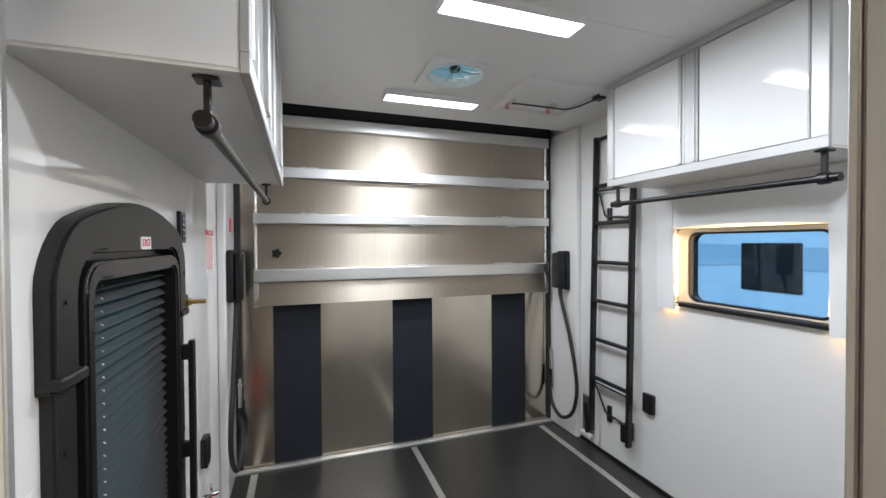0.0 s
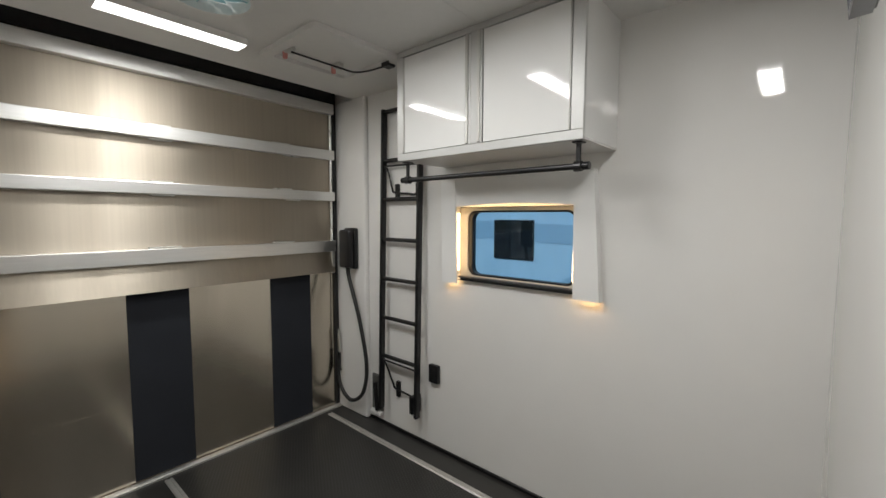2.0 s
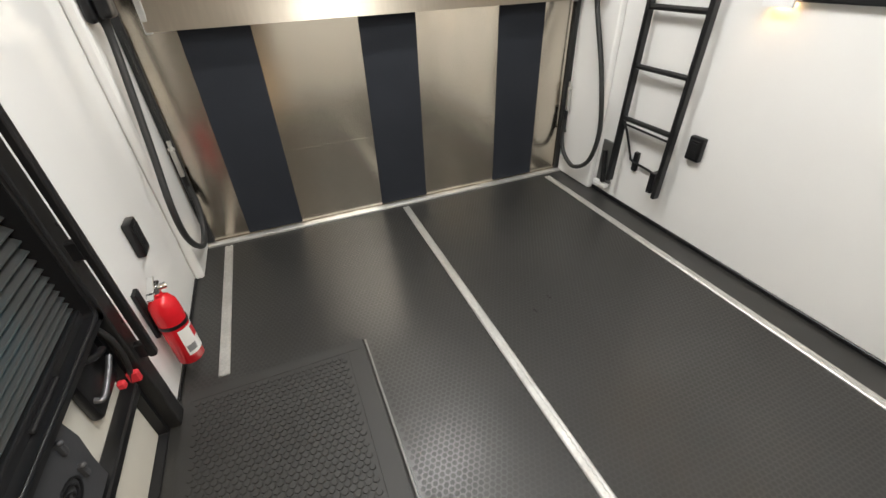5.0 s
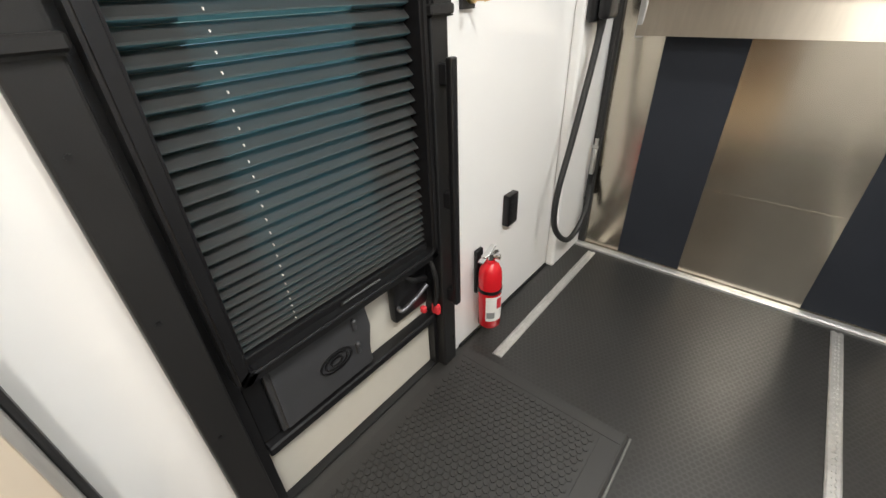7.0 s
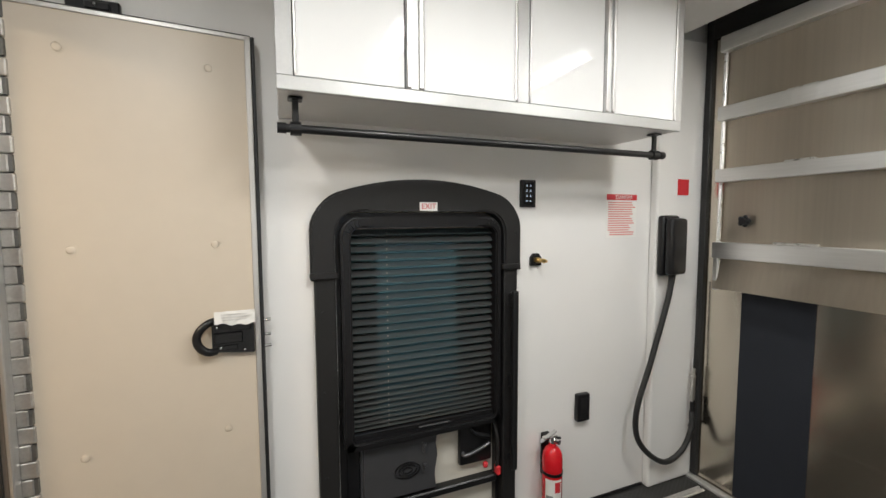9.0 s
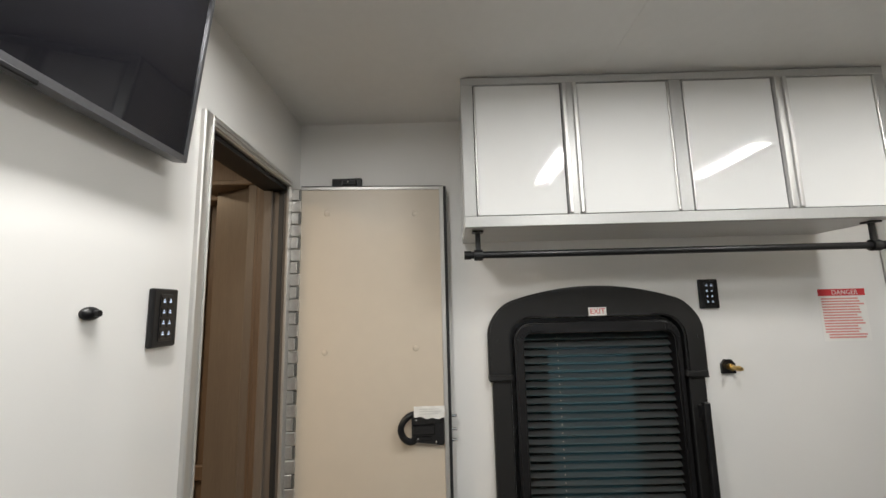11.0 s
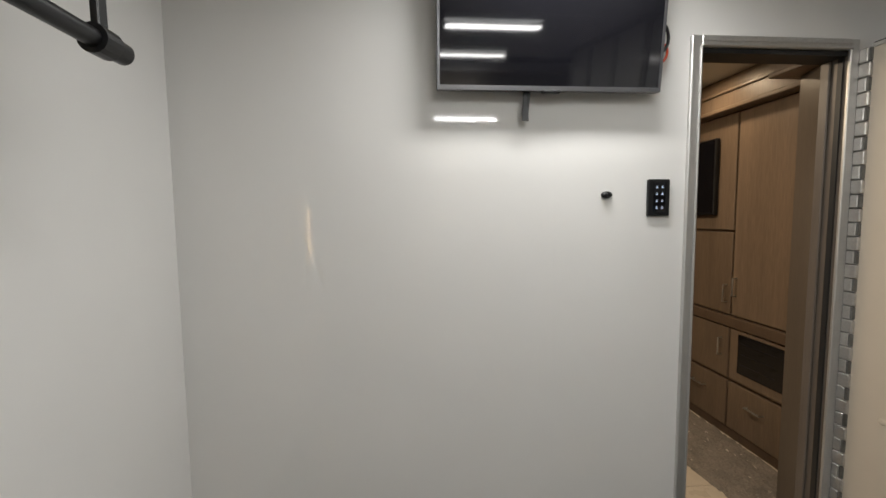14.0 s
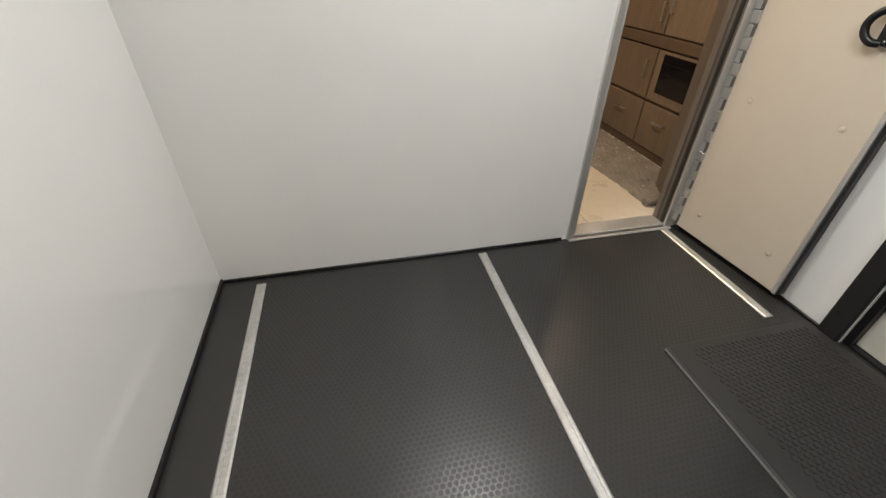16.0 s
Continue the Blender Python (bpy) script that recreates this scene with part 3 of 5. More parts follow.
def wall_cabinet(x_back, x_front, y0, y1, z0, z1, doors, pulls, label):
    """doors: spans along y; pulls: narrow pull strips beside them."""
    s = 1 if x_front > x_back else -1
    xa, xb = min(x_back, x_front), max(x_back, x_front)
    c = thing("wall_cabinet", label, "cabinet", ((xa + xb) / 2, (y0 + y1) / 2, z0), "overhead cabinets")
    bm = B()
    xi = x_front - s * 0.012
    box(bm, min(x_back, xi), max(x_back, xi), y0, y1, z0 + 0.008, z1, 0.003)
    part("body", bm, M_CABW, c, "glossy white cabinet box")
    bm = B()
    box(bm, min(x_back, xi), max(x_back, xi), y0 + 0.002, y1 - 0.002, z0 + 0.003, z0 + 0.008)
    part("bottom_panel", bm, M_CEIL, c, "satin white underside")

    def bar(ya, yb, za, zb, d=0.0, name="frame_bar", m=M_SILVER):
        bm = B()
        a, b = x_front - s * 0.014, x_front + s * (0.004 + d)
        box(bm, min(a, b), max(a, b), ya, yb, za, zb, 0.002)
        return part(name, bm, m, c, "satin aluminium")
    bar(y0 - 0.003, y1 + 0.003, z0, z0 + 0.038)
    bar(y0 - 0.003, y1 + 0.003, z1 - 0.028, z1)
    edges = [y0 - 0.003] + [v for d in doors for v in d] + [y1 + 0.003]
    for ya, yb in zip(edges[::2], edges[1::2]):
        bar(ya, yb, z0 + 0.038, z1 - 0.028)
    for ya, yb in doors:
        bm = B()
        a, b = x_front - s * 0.006, x_front + s * 0.0
        box(bm, min(a, b), max(a, b), ya + 0.004, yb - 0.004, z0 + 0.041, z1 - 0.031, 0.0015)
        d = part("door", bm, M_CABW, c, "glossy white door panel")
        bm = B()
        a, b = x_front - s * 0.0115, x_front - s * 0.0075
        box(bm, min(a, b), max(a, b), ya + 0.0005, yb - 0.0005, z0 + 0.0385, z1 - 0.0285)
        part("gasket", bm, M_RUB, d, "dark rubber gasket")
        near = [p for p in pulls if ya - 0.03 < p < yb + 0.03]
        for p in near:
            bm = B()
            a, b = x_front, x_front + s * 0.013
            box(bm, min(a, b), max(a, b), p - 0.007, p + 0.007, z0 + 0.042, z1 - 0.032, 0.002)
            part("pull_strip", bm, M_ALU, d, "aluminium pull strip")
        # piano hinge on the edge away from the pull
        far = ya + 0.006 if near and near[0] > (ya + yb) / 2 else yb - 0.006
        bm = B()
        cyl(bm, (x_front + s * 0.003, far, z0 + 0.045), (x_front + s * 0.003, far, z1 - 0.036), 0.0035, seg=8)
        part("hinge", bm, M_ALU, d, "aluminium piano hinge")
    return c


wall_cabinet(XL, -0.027, 0.742, 2.242, 1.768, 2.316, [(0.782, 1.098), (1.152, 1.482), (1.526, 1.852), (1.897, 2.212)], (1.106, 1.144, 1.860, 1.889),
             "long white overhead cabinet with four doors in aluminium frames")
wall_cabinet(XR, 1.662, 0.768, 1.762, 1.768, 2.320, [(0.815, 1.224), (1.288, 1.722)], (1.240, 1.306),
             "white overhead cabinet with two doors in aluminium frames")


def hang_bar(x, y0, y1, z, ys, label):
    t = thing("hanging_rail", label, "hanging rail", (x, (y0 + y1) / 2, z), "hanging rails under the cabinets")
    bm = B()
    cyl(bm, (x, y0, z), (x, y1, z), 0.0125, seg=16)
    part("tube", bm, M_BLACKM, t, "", True)
    for y in (y0, y1):
        s = -1 if y == y0 else 1
        bm = B()
        cyl(bm, (x, y - s * 0.012, z), (x, y + s * 0.012, z), 0.0155, seg=16)
        part("end_cap", bm, M_BLACK, t, "", True)
    for y in ys:
        bm = B()
        box(bm, x - 0.022, x + 0.022, y - 0.020, y + 0.020, 1.762, 1.768, 0.002)
        box(bm, x - 0.006, x + 0.006, y - 0.009, y + 0.009, z + 0.010, 1.763, 0.002)
        cyl(bm, (x, y - 0.015, z), (x, y + 0.015, z), 0.020, seg=16)
        part("bracket", bm, M_BLACKM, t, "black bracket")


hang_bar(-0.10, 0.750, 2.231, 1.682, (0.788, 2.19), "black steel hanging rail under the long white cabinet")
hang_bar(1.705, 0.768, 1.765, 1.674, (0.800, 1.735), "black steel hanging rail under the two-door cabinet")

# ---- entry door ----
entry = thing("entry_door", "closed entry door with a black frame, dark pleated shade and cream lower panel", "door", (XL, 1.30, 0))
bm = B()
up_o, up_i = arc_rect(0.834, 1.712, 1.20, 1.484, 0.004, 0.10, 0.092), arc_rect(0.922, 1.630, 1.20, 1.448, 0.004, 0.085, 0.004)
ring_prism(bm, up_o, up_i, "x", XL - 0.03, XL + 0.030, True)
bmesh.ops.bevel(bm, geom=[e for e in bm.edges if all(abs(v.co.x - XL - 0.030) < 1e-5 for v in e.verts) and any(abs(v.co.z - 1.2) > 0.01 for v in e.verts)], offset=0.008, segments=2, affect="EDGES")
part("upper_frame", bm, M_FRAME, entry, "arched black moulded frame", True)
for y0, y1 in ((0.846, 0.922), (1.630, 1.698)):
    bm = B()
    box(bm, XL - 0.03, XL + 0.024, y0, y1, 0.0, 1.205, 0.006, 2)
    part("frame_post", bm, M_FRAME, entry)
    bm = B()
    box(bm, XL + 0.0, XL + 0.042, y0 - 0.014, y1 + 0.006, 1.205, 1.228, 0.004)
    part("collar", bm, M_FRAME, entry)
for y in (0.872, 1.682):
    for z in (0.12, 0.45, 0.78, 1.08, 1.36):
        bm = B()
        cyl(bm, (XL + 0.022, y, z), (XL + 0.034 if z > 1.2 else XL + 0.027, y, z), 0.005, seg=8)
        part("screw", bm, M_BLACK, entry)
# inner moulded frame and shade track
bm = B()
ring_prism(bm, arc_rect(0.924, 1.628, 0.002, 1.446, 0.004, 0.083, 0.0), arc_rect(0.952, 1.612, 0.010, 1.418, 0.004, 0.06, 0.0), "x", XL - 0.045, XL - 0.012)
part("inner_frame", bm, M_BLACK, entry, "", True)
bm = B()
ring_prism(bm, arc_rect(0.941, 1.614, 0.53, 1.430, 0.018, 0.070, 0.0), arc_rect(0.978, 1.588, 0.56, 1.389, 0.014, 0.040, 0.0), "x", XL - 0.050, XL + 0.034)
bmesh.ops.bevel(bm, geom=[e for e in bm.edges if all(abs(v.co.x - XL - 0.034) < 1e-5 for v in e.verts)], offset=0.007, segments=3, affect="EDGES")
part("shade_frame", bm, M_BLACK, entry, "rounded black shade frame", True)
# door leaf behind: cream skin with a glazed opening
bm = B()
box(bm, XL - 0.050, XL - 0.044, 0.93, 1.66, 0.01, 0.62)
box(bm, XL - 0.050, XL - 0.044, 0.93, 1.66, 1.32, 1.50)
box(bm, XL - 0.050, XL - 0.044, 0.93, 1.085, 0.62, 1.32)
box(bm, XL - 0.050, XL - 0.044, 1.425, 1.66, 0.62, 1.32)
part("leaf", bm, M_CREAM, entry, "cream door skin")
bm = B()
box(bm, XL - 0.056, XL - 0.051, 1.075, 1.435, 0.61, 1.33)
pane = part("glass", bm, M_DGLASS, entry, "tinted glass")
pane.visible_shadow = False
# pleated shade, closer pleats towards the bottom
z, pitches = 1.382, []
while z > 0.585:
    p = 0.0315 if z > 0.86 else max(0.017, 0.0315 - (0.86 - z) * 0.055)
    pitches.append((z, p))
    z -= p
for z, p in pitches:
    bm = B()
    prism(bm, [(XL - 0.026, z), (XL - 0.006, z - p * 0.58), (XL - 0.004, z - p * 0.70), (XL - 0.026, z - p * 0.97), (XL - 0.029, z - p * 0.97), (XL - 0.010, z - p * 0.64), (XL - 0.029, z)], "y", 0.974, 1.592)
    part("pleat", bm, M_SLAT, entry)
    # a white box on each pleat stands for light through its cord hole
    bm = B()
    box(bm, XL - 0.015, XL - 0.0082, 1.1220, 1.1246, z - p * 0.58, z - p * 0.36, 0.0006)
    part("cord_hole_light", bm, M_LABEL, entry, "small white box standing for light through a cord hole")
bm = B()
box(bm, XL - 0.036, XL + 0.004, 0.974, 1.592, 0.550, 0.585, 0.005, 2)
box(bm, XL + 0.002, XL + 0.014, 1.24, 1.38, 0.560, 0.572, 0.003)
part("shade_bar", bm, M_BLACK, entry)
# lower part: pocket, latch, cross bar, kick panel
bm = B()
prism(bm, [(1.006, 0.552), (1.322, 0.552), (1.330, 0.50), (1.316, 0.43), (1.316, 0.36), (1.326, 0.276), (1.006, 0.276)], "x", XL - 0.044, XL - 0.002)
bmesh.ops.bevel(bm, geom=[e for e in bm.edges if all(abs(v.co.x - XL + 0.002) < 1e-5 for v in e.verts)], offset=0.012, segments=3, affect="EDGES")
pocket = part("storage_pocket", bm, M_GREYP, entry, "dark grey moulded door pocket", True)
bm = B()
box(bm, XL - 0.043, XL - 0.024, 0.953, 1.004, 0.273, 0.552, 0.003)
part("side_filler", bm, M_BLACK, entry)
for k, rr in enumerate((0.055, 0.040, 0.022)):
    bm = B()
    o = [(1.195 + rr * math.cos(a * math.tau / 28), 0.390 + rr * 0.62 * math.sin(a * math.tau / 28)) for a in range(28)]
    i = [(1.195 + (rr - 0.005) * math.cos(a * math.tau / 28), 0.390 + (rr - 0.005) * 0.62 * math.sin(a * math.tau / 28)) for a in range(28)]
    ring_prism(bm, o, i, "x", XL - 0.004, XL + 0.003)
    part("oval_rib", bm, M_BLACK, pocket, "raised glossy oval rib")
for z in (0.362, 0.450):
    bm = B()
    box(bm, XL - 0.006, XL + 0.008, 1.262, 1.277, z, z + 0.042, 0.005, 2)
    ball(bm, (XL + 0.006, 1.2695, z + 0.036), 0.008, seg=10)
    part("catch", bm, M_GREYP, pocket, "", True)
bm = B()
box(bm, XL - 0.044, XL - 0.012, 1.436, 1.596, 0.338, 0.552, 0.012, 2)
latch = part("latch_plate", bm, M_BLACK, entry, "black door latch plate", True)
bm = B()
tube(bm, [(XL - 0.014, 1.452, 0.40), (XL + 0.004, 1.457, 0.395), (XL + 0.006, 1.520, 0.41), (XL + 0.006, 1.572, 0.43)], 0.008)
part("lever", bm, M_TVF, latch, "dark metal lever", True)
bm = B()
tube(bm, [(XL - 0.014, 1.490, 0.50), (XL + 0.004, 1.518, 0.48), (XL + 0.004, 1.568, 0.46)], 0.010)
part("bolt_lever", bm, M_BLACK, latch, "", True)
for y, z in ((1.456, 0.530), (1.558, 0.325), (1.616, 0.300)):
    bm = B()
    box(bm, XL - 0.014, XL + (0.018 if y > 1.61 else 0.006), y - 0.010, y + 0.010, z - (0.026 if y > 1.61 else 0.010), z + 0.014, 0.004)
    part("lock_tab", bm, M_REDT, latch, "red lock tab")
bm = B()
tube(bm, [(XL - 0.002, 1.596, 0.525), (XL + 0.014, 1.607, 0.45), (XL + 0.010, 1.612, 0.36), (XL - 0.01, 1.614, 0.27)], 0.008)
part("seal_bead", bm, M_RUB, entry)
bm = B()
box(bm, XL - 0.044, XL + 0.002, 0.952, 1.612, 0.240, 0.272, 0.005)
part("cross_bar", bm, M_BLACK, entry)
bm = B()
box(bm, XL - 0.0445, XL - 0.040, 0.954, 1.611, 0.011, 0.242, 0.003)
part("kick_panel", bm, M_CREAM, entry, "cream kick panel")
bm = B()
box(bm, XL + 0.030, XL + 0.034, 1.247, 1.320, 1.453, 1.487)
sign = part("exit_sign", bm, M_LABEL, entry, "small white and red exit label")


def text_mesh(word, size, m, material, name, parent, label="", depth=0.0004):
    cu = bpy.data.curves.new(name, "FONT")
    cu.body, cu.size, cu.align_x, cu.align_y, cu.extrude = word, size, "CENTER", "CENTER", depth
    tmp = bpy.data.objects.new(name, cu)
    me = bpy.data.meshes.new_from_object(tmp)
    bpy.data.objects.remove(tmp)
    me.transform(m)
    me.materials.clear()
    me.materials.append(material)
    o = new(name, me)
    o.parent = parent
    o.matrix_parent_inverse = parent.matrix_basis.inverted() if parent.type == "EMPTY" else Matrix.Identity(4)
    if label:
        o["label"] = label
    return o


ON_LEFT = pose(0, 0, 0, 90, 0, 90)
text_mesh("EXIT", 0.030, pose(XL + 0.0345, 1.2835, 1.470) @ ON_LEFT, M_REDT, "lettering", sign)
# grab handle
grab = thing("grab_handle", "long black grab handle beside the entry door", "handle", (XL, 1.668, 0.70))
bm = B()
box(bm, XL + 0.045, XL + 0.066, 1.654, 1.681, 0.312, 1.112, 0.005, 2)
part("bar", bm, M_BLACKM, grab)
for z in (0.345, 0.71, 1.07):
    bm = B()
    box(bm, XL + 0.020, XL + 0.05, 1.654, 1.679, z - 0.028, z + 0.028, 0.004)
    part("standoff", bm, M_BLACKM, grab)

# ---- doorway and inner door ----
dw = thing("doorway_frame", "aluminium-lined doorway through the bulkhead", "door frame", (0.02, YF, 0), "", "structure")
for nm, a in (("jamb", (OX1 - 0.014, OX1 + 0.022, YF - 0.002, YF + 0.014, 0, OZ1 + 0.026)), ("jamb", (OX0 - 0.022, OX0 + 0.012, YF - 0.002, YF + 0.010, 0, OZ1 + 0.026)),
              ("head", (OX0 + 0.012, OX1 - 0.014, YF - 0.002, YF + 0.014, OZ1 - 0.010, OZ1 + 0.026)), ("sill", (OX0 + 0.012, OX1 - 0.014, YF - 0.095, YF + 0.004, 0.0, 0.022)),
              ("sill_step", (OX0 - 0.018, OX1 + 0.018, YF + 0.014, YF + 0.034, 0.0, 0.012))):
    bm = B()
    box(bm, *a, 0.003)
    part(nm, bm, M_TRACK if "sill" in nm else M_ALU, dw, "satin aluminium trim")
for a in ((OX0 + 0.012, OX1 - 0.014, YF + 0.014, YF + 0.018, OZ1 + 0.006, OZ1 + 0.013), (OX0 + 0.012, OX1 - 0.014, YF + 0.014, YF + 0.020, OZ1 - 0.009, OZ1 - 0.003), (OX1 - 0.013, OX1 - 0.007, YF + 0.014, YF + 0.019, 0.024, OZ1 - 0.010)):
    bm = B()
    box(bm, *a, 0.001)
    part("trim_bead", bm, M_ALU, dw, "raised aluminium bead")
for a, m in (((OX1 - 0.010, OX1, YF - 0.092, YF - 0.002, 0.022, OZ1), M_ALU), ((OX0, OX0 + 0.010, YF - 0.092, YF - 0.002, 0.022, OZ1), M_POST)):
    bm = B()
    box(bm, *a)
    part("lining", bm, m, dw)
bm = B()
box(bm, OX0 + 0.010, OX0 + 0.020, YF - 0.090, YF - 0.055, 0.022, OZ1 - 0.026, 0.003)
part("stop_strip", bm, M_POST, dw)
bm = B()
box(bm, OX0 + 0.010, OX1 - 0.010, YF - 0.092, YF - 0.004, OZ1 - 0.026, OZ1 - 0.010)
box(bm, OX0 + 0.010, OX0 + 0.016, YF - 0.030, YF - 0.012, 0.022, OZ1 - 0.026)
part("weather_seal", bm, M_RUB, dw, "black weather seal")
bm = B()
for z in (1.06,):
    box(bm, OX1 - 0.013, OX1 - 0.0095, YF - 0.05, YF - 0.02, z - 0.05, z + 0.05, 0.001)
part("strike_plate", bm, M_STEEL, dw, "steel strike plate")

inner = thing("inner_door", "beige metal door standing open against the side wall", "door", (-0.30, 0.07, 0.03))
DM = Matrix.Translation((-0.286, 0.078, 0.0)) @ pose(0, 0, 0, 0, 0, 3.8)


def door_part(name, bm, material, label="", smooth=False, parent=None):
    bmesh.ops.transform(bm, matrix=DM, verts=bm.verts)
    return part(name, bm, material, parent or inner, label, smooth)


bm = B()
box(bm, -0.034, 0.0, 0.0, 0.585, 0.035, 2.003, 0.002)
door_part("leaf", bm, M_BEIGE, "beige enamelled leaf")
bm = B()
box(bm, -0.037, 0.004, 0.572, 0.590, 0.032, 2.006, 0.002)
box(bm, -0.037, 0.004, 0.0, 0.590, 1.994, 2.008, 0.002)
door_part("edge_trim", bm, M_ALU, "aluminium edge trim")
bm = B()
box(bm, -0.036, -0.004, 0.590, 0.602, 0.035, 2.012, 0.003)
box(bm, -0.036, -0.004, 0.0, 0.590, 2.008, 2.014, 0.002)
door_part("gasket", bm, M_RUB, "black rubber gasket")
for y, z in ((0.108, 1.895), (0.468, 1.892), (0.108, 1.337), (0.466, 1.343), (0.108, 0.722), (0.482, 0.728), (0.106, 0.155), (0.482, 0.178)):
    bm = B()
    ball(bm, (0.0, y, z), 0.0115, 0.22, 1, 1, 14)
    rim = [[(y + r * math.cos(k * math.tau / 20), z + r * math.sin(k * math.tau / 20)) for k in range(20)] for r in (0.0155, 0.0128)]
    ring_prism(bm, rim[0], rim[1], "x", 0.0, 0.0012)
    door_part("bolt_cap", bm, M_BEIGE, "painted bolt head", True)
bm = B()
prism(bm, [(0.452, 0.995), (0.566, 0.980), (0.570, 0.984), (0.570, 1.100), (0.566, 1.104), (0.452, 1.104), (0.446, 1.098), (0.446, 1.000)], "x", 0.0, 0.016)
lock = door_part("latch_box", bm, M_GLOSS, "glossy black paddle latch box")
bm = B()
tube(bm, [(0.012, 0.456, 1.096), (0.026, 0.436, 1.092), (0.031, 0.414, 1.072), (0.032, 0.405, 1.046), (0.031, 0.414, 1.018), (0.026, 0.436, 1.000), (0.012, 0.456, 0.998)], 0.0125, 12)
door_part("pull_loop", bm, M_BLACK, "black pull loop", True, lock)
bm = B()
box(bm, 0.016, 0.027, 0.452, 0.535, 1.022, 1.056, 0.003, 2)
door_part("paddle", bm, M_GLOSS, "", False, lock)
bm = B()
box(bm, 0.016, 0.022, 0.500, 0.560, 1.062, 1.086, 0.002, 2)
box(bm, 0.016, 0.020, 0.462, 0.520, 0.999, 1.014, 0.002, 2)
door_part("cover_plate", bm, M_GLOSS, "", False, lock)
for y, z in ((0.462, 1.074), (0.553, 1.072), (0.470, 1.006), (0.540, 0.994)):
    bm = B()
    ball(bm, (0.018, y, z), 0.0048, 0.8, 1, 1, 10)
    door_part("rivet", bm, M_CHROME, "chrome rivet", True, lock)
# crumpled paper tag over the top edge of the latch
bm = B()
bmesh.ops.create_grid(bm, x_segments=18, y_segments=8, size=0.5)
for v in bm.verts:
    u, w = v.co.x, v.co.y
    low_edge = 1.082 + 0.018 * max(0.0, -u) + 0.003 * math.sin(u * 17)
    v.co = Vector((0.0285 + 0.0022 * noise.noise((u * 7, w * 5, 2.0)) + 0.001 * noise.noise((u * 21, w * 13, 5.0)), 0.514 + u * 0.118, low_edge + (w + 0.5) * (1.128 - low_edge)))
bmesh.ops.solidify(bm, geom=list(bm.faces), thickness=0.0006)
sheet_label = door_part("paper_tag", bm, M_LABEL, "crumpled white paper tag", True, lock)
for k in range(3):
    bm = B()
    box(bm, 0.0312, 0.0316, 0.476, 0.548 + 0.008 * (k % 2), 1.099 + k * 0.009, 1.1005 + k * 0.009)
    door_part("print_line", bm, M_SILVER, "", False, sheet_label)
for z in (0.99, 1.03, 1.08):
    bm = B()
    cyl(bm, (-0.012, 0.600, z), (-0.012, 0.622, z), 0.006, seg=10)
    door_part("latch_pin", bm, M_CHROME, "chrome latch pin", True)
# piano hinge between jamb and leaf
z, k = 0.05, 0
while z < 1.97:
    h = 0.050
    bm = B()
    box(bm, -0.2885, -0.2735, 0.046, 0.085 if k % 2 else 0.074, z, z + h - 0.0025, 0.003)
    part("hinge_knuckle", bm, M_HINGE, inner, "" if k else "satin steel hinge knuckle")
    if k % 2 == 0:
        bm = B()
        box(bm, -0.287, -0.276, 0.0745, 0.083, z + 0.002, z + h - 0.004)
        part("gap_plate", bm, M_EDGE, inner)
    z, k = z + h, k + 1
# black door holder on the wall above
hold = thing("door_catch", "black wall-mounted door catch above the open door", "door catch", (XL, 0.25, 2.05))
bm = B()
box(bm, XL, XL + 0.020, 0.185, 0.315, 2.022, 2.066, 0.003)
part("plate", bm, M_BLACK, hold)
bm = B()
box(bm, XL + 0.020, XL + 0.040, 0.235, 0.295, 2.030, 2.052, 0.003)
part("clip", bm, M_BLACK, hold)
bm = B()
ball(bm, (XL + 0.042, 0.262, 2.042), 0.005, seg=8)
part("screw", bm, M_CHROME, hold)

# ---- window with its white valance ----
win = thing("window_1", "small tinted window with a black frame in the side wall", "window", (XR, 1.30, WZ0), "", "structure")
bm = B()
ring_prism(bm, arc_rect(WY0, WY1, WZ0, WZ1, 0.012, 0.012), arc_rect(0.958, 1.572, 1.150, 1.505, 0.045, 0.045), "x", XR + 0.026, XR + 0.060)
part("window_frame", bm, M_BLACK, win, "black rounded window frame", True)
bm = B()
ring_prism(bm, arc_rect(WY0 + 0.002, WY1 - 0.002, WZ0 + 0.002, WZ1 - 0.002, 0.02, 0.02), arc_rect(0.945, 1.600, 1.140, 1.515, 0.05, 0.05), "x", XR + 0.018, XR + 0.026)
part("shade_channel", bm, M_CREAM, win, "cream shade channel", True)
bm = B()
box(bm, XR + 0.040, XR + 0.045, 0.95, 1.58, 1.14, 1.51)
pane = part("pane", bm, M_GLASS, win, "blue-tinted pane")
pane.visible_shadow = False
bm = B()
box(bm, XR - 0.030, XR + 0.020, 0.936, 1.648, 1.112, 1.134, 0.005, 2)
part("window_sill", bm, M_BLACK, win, "black sill bar")
bm = B()
box(bm, XR - 0.033, XR - 0.030, 1.615, 1.640, 1.118, 1.128)
part("sill_tag", bm, M_LABEL, win)

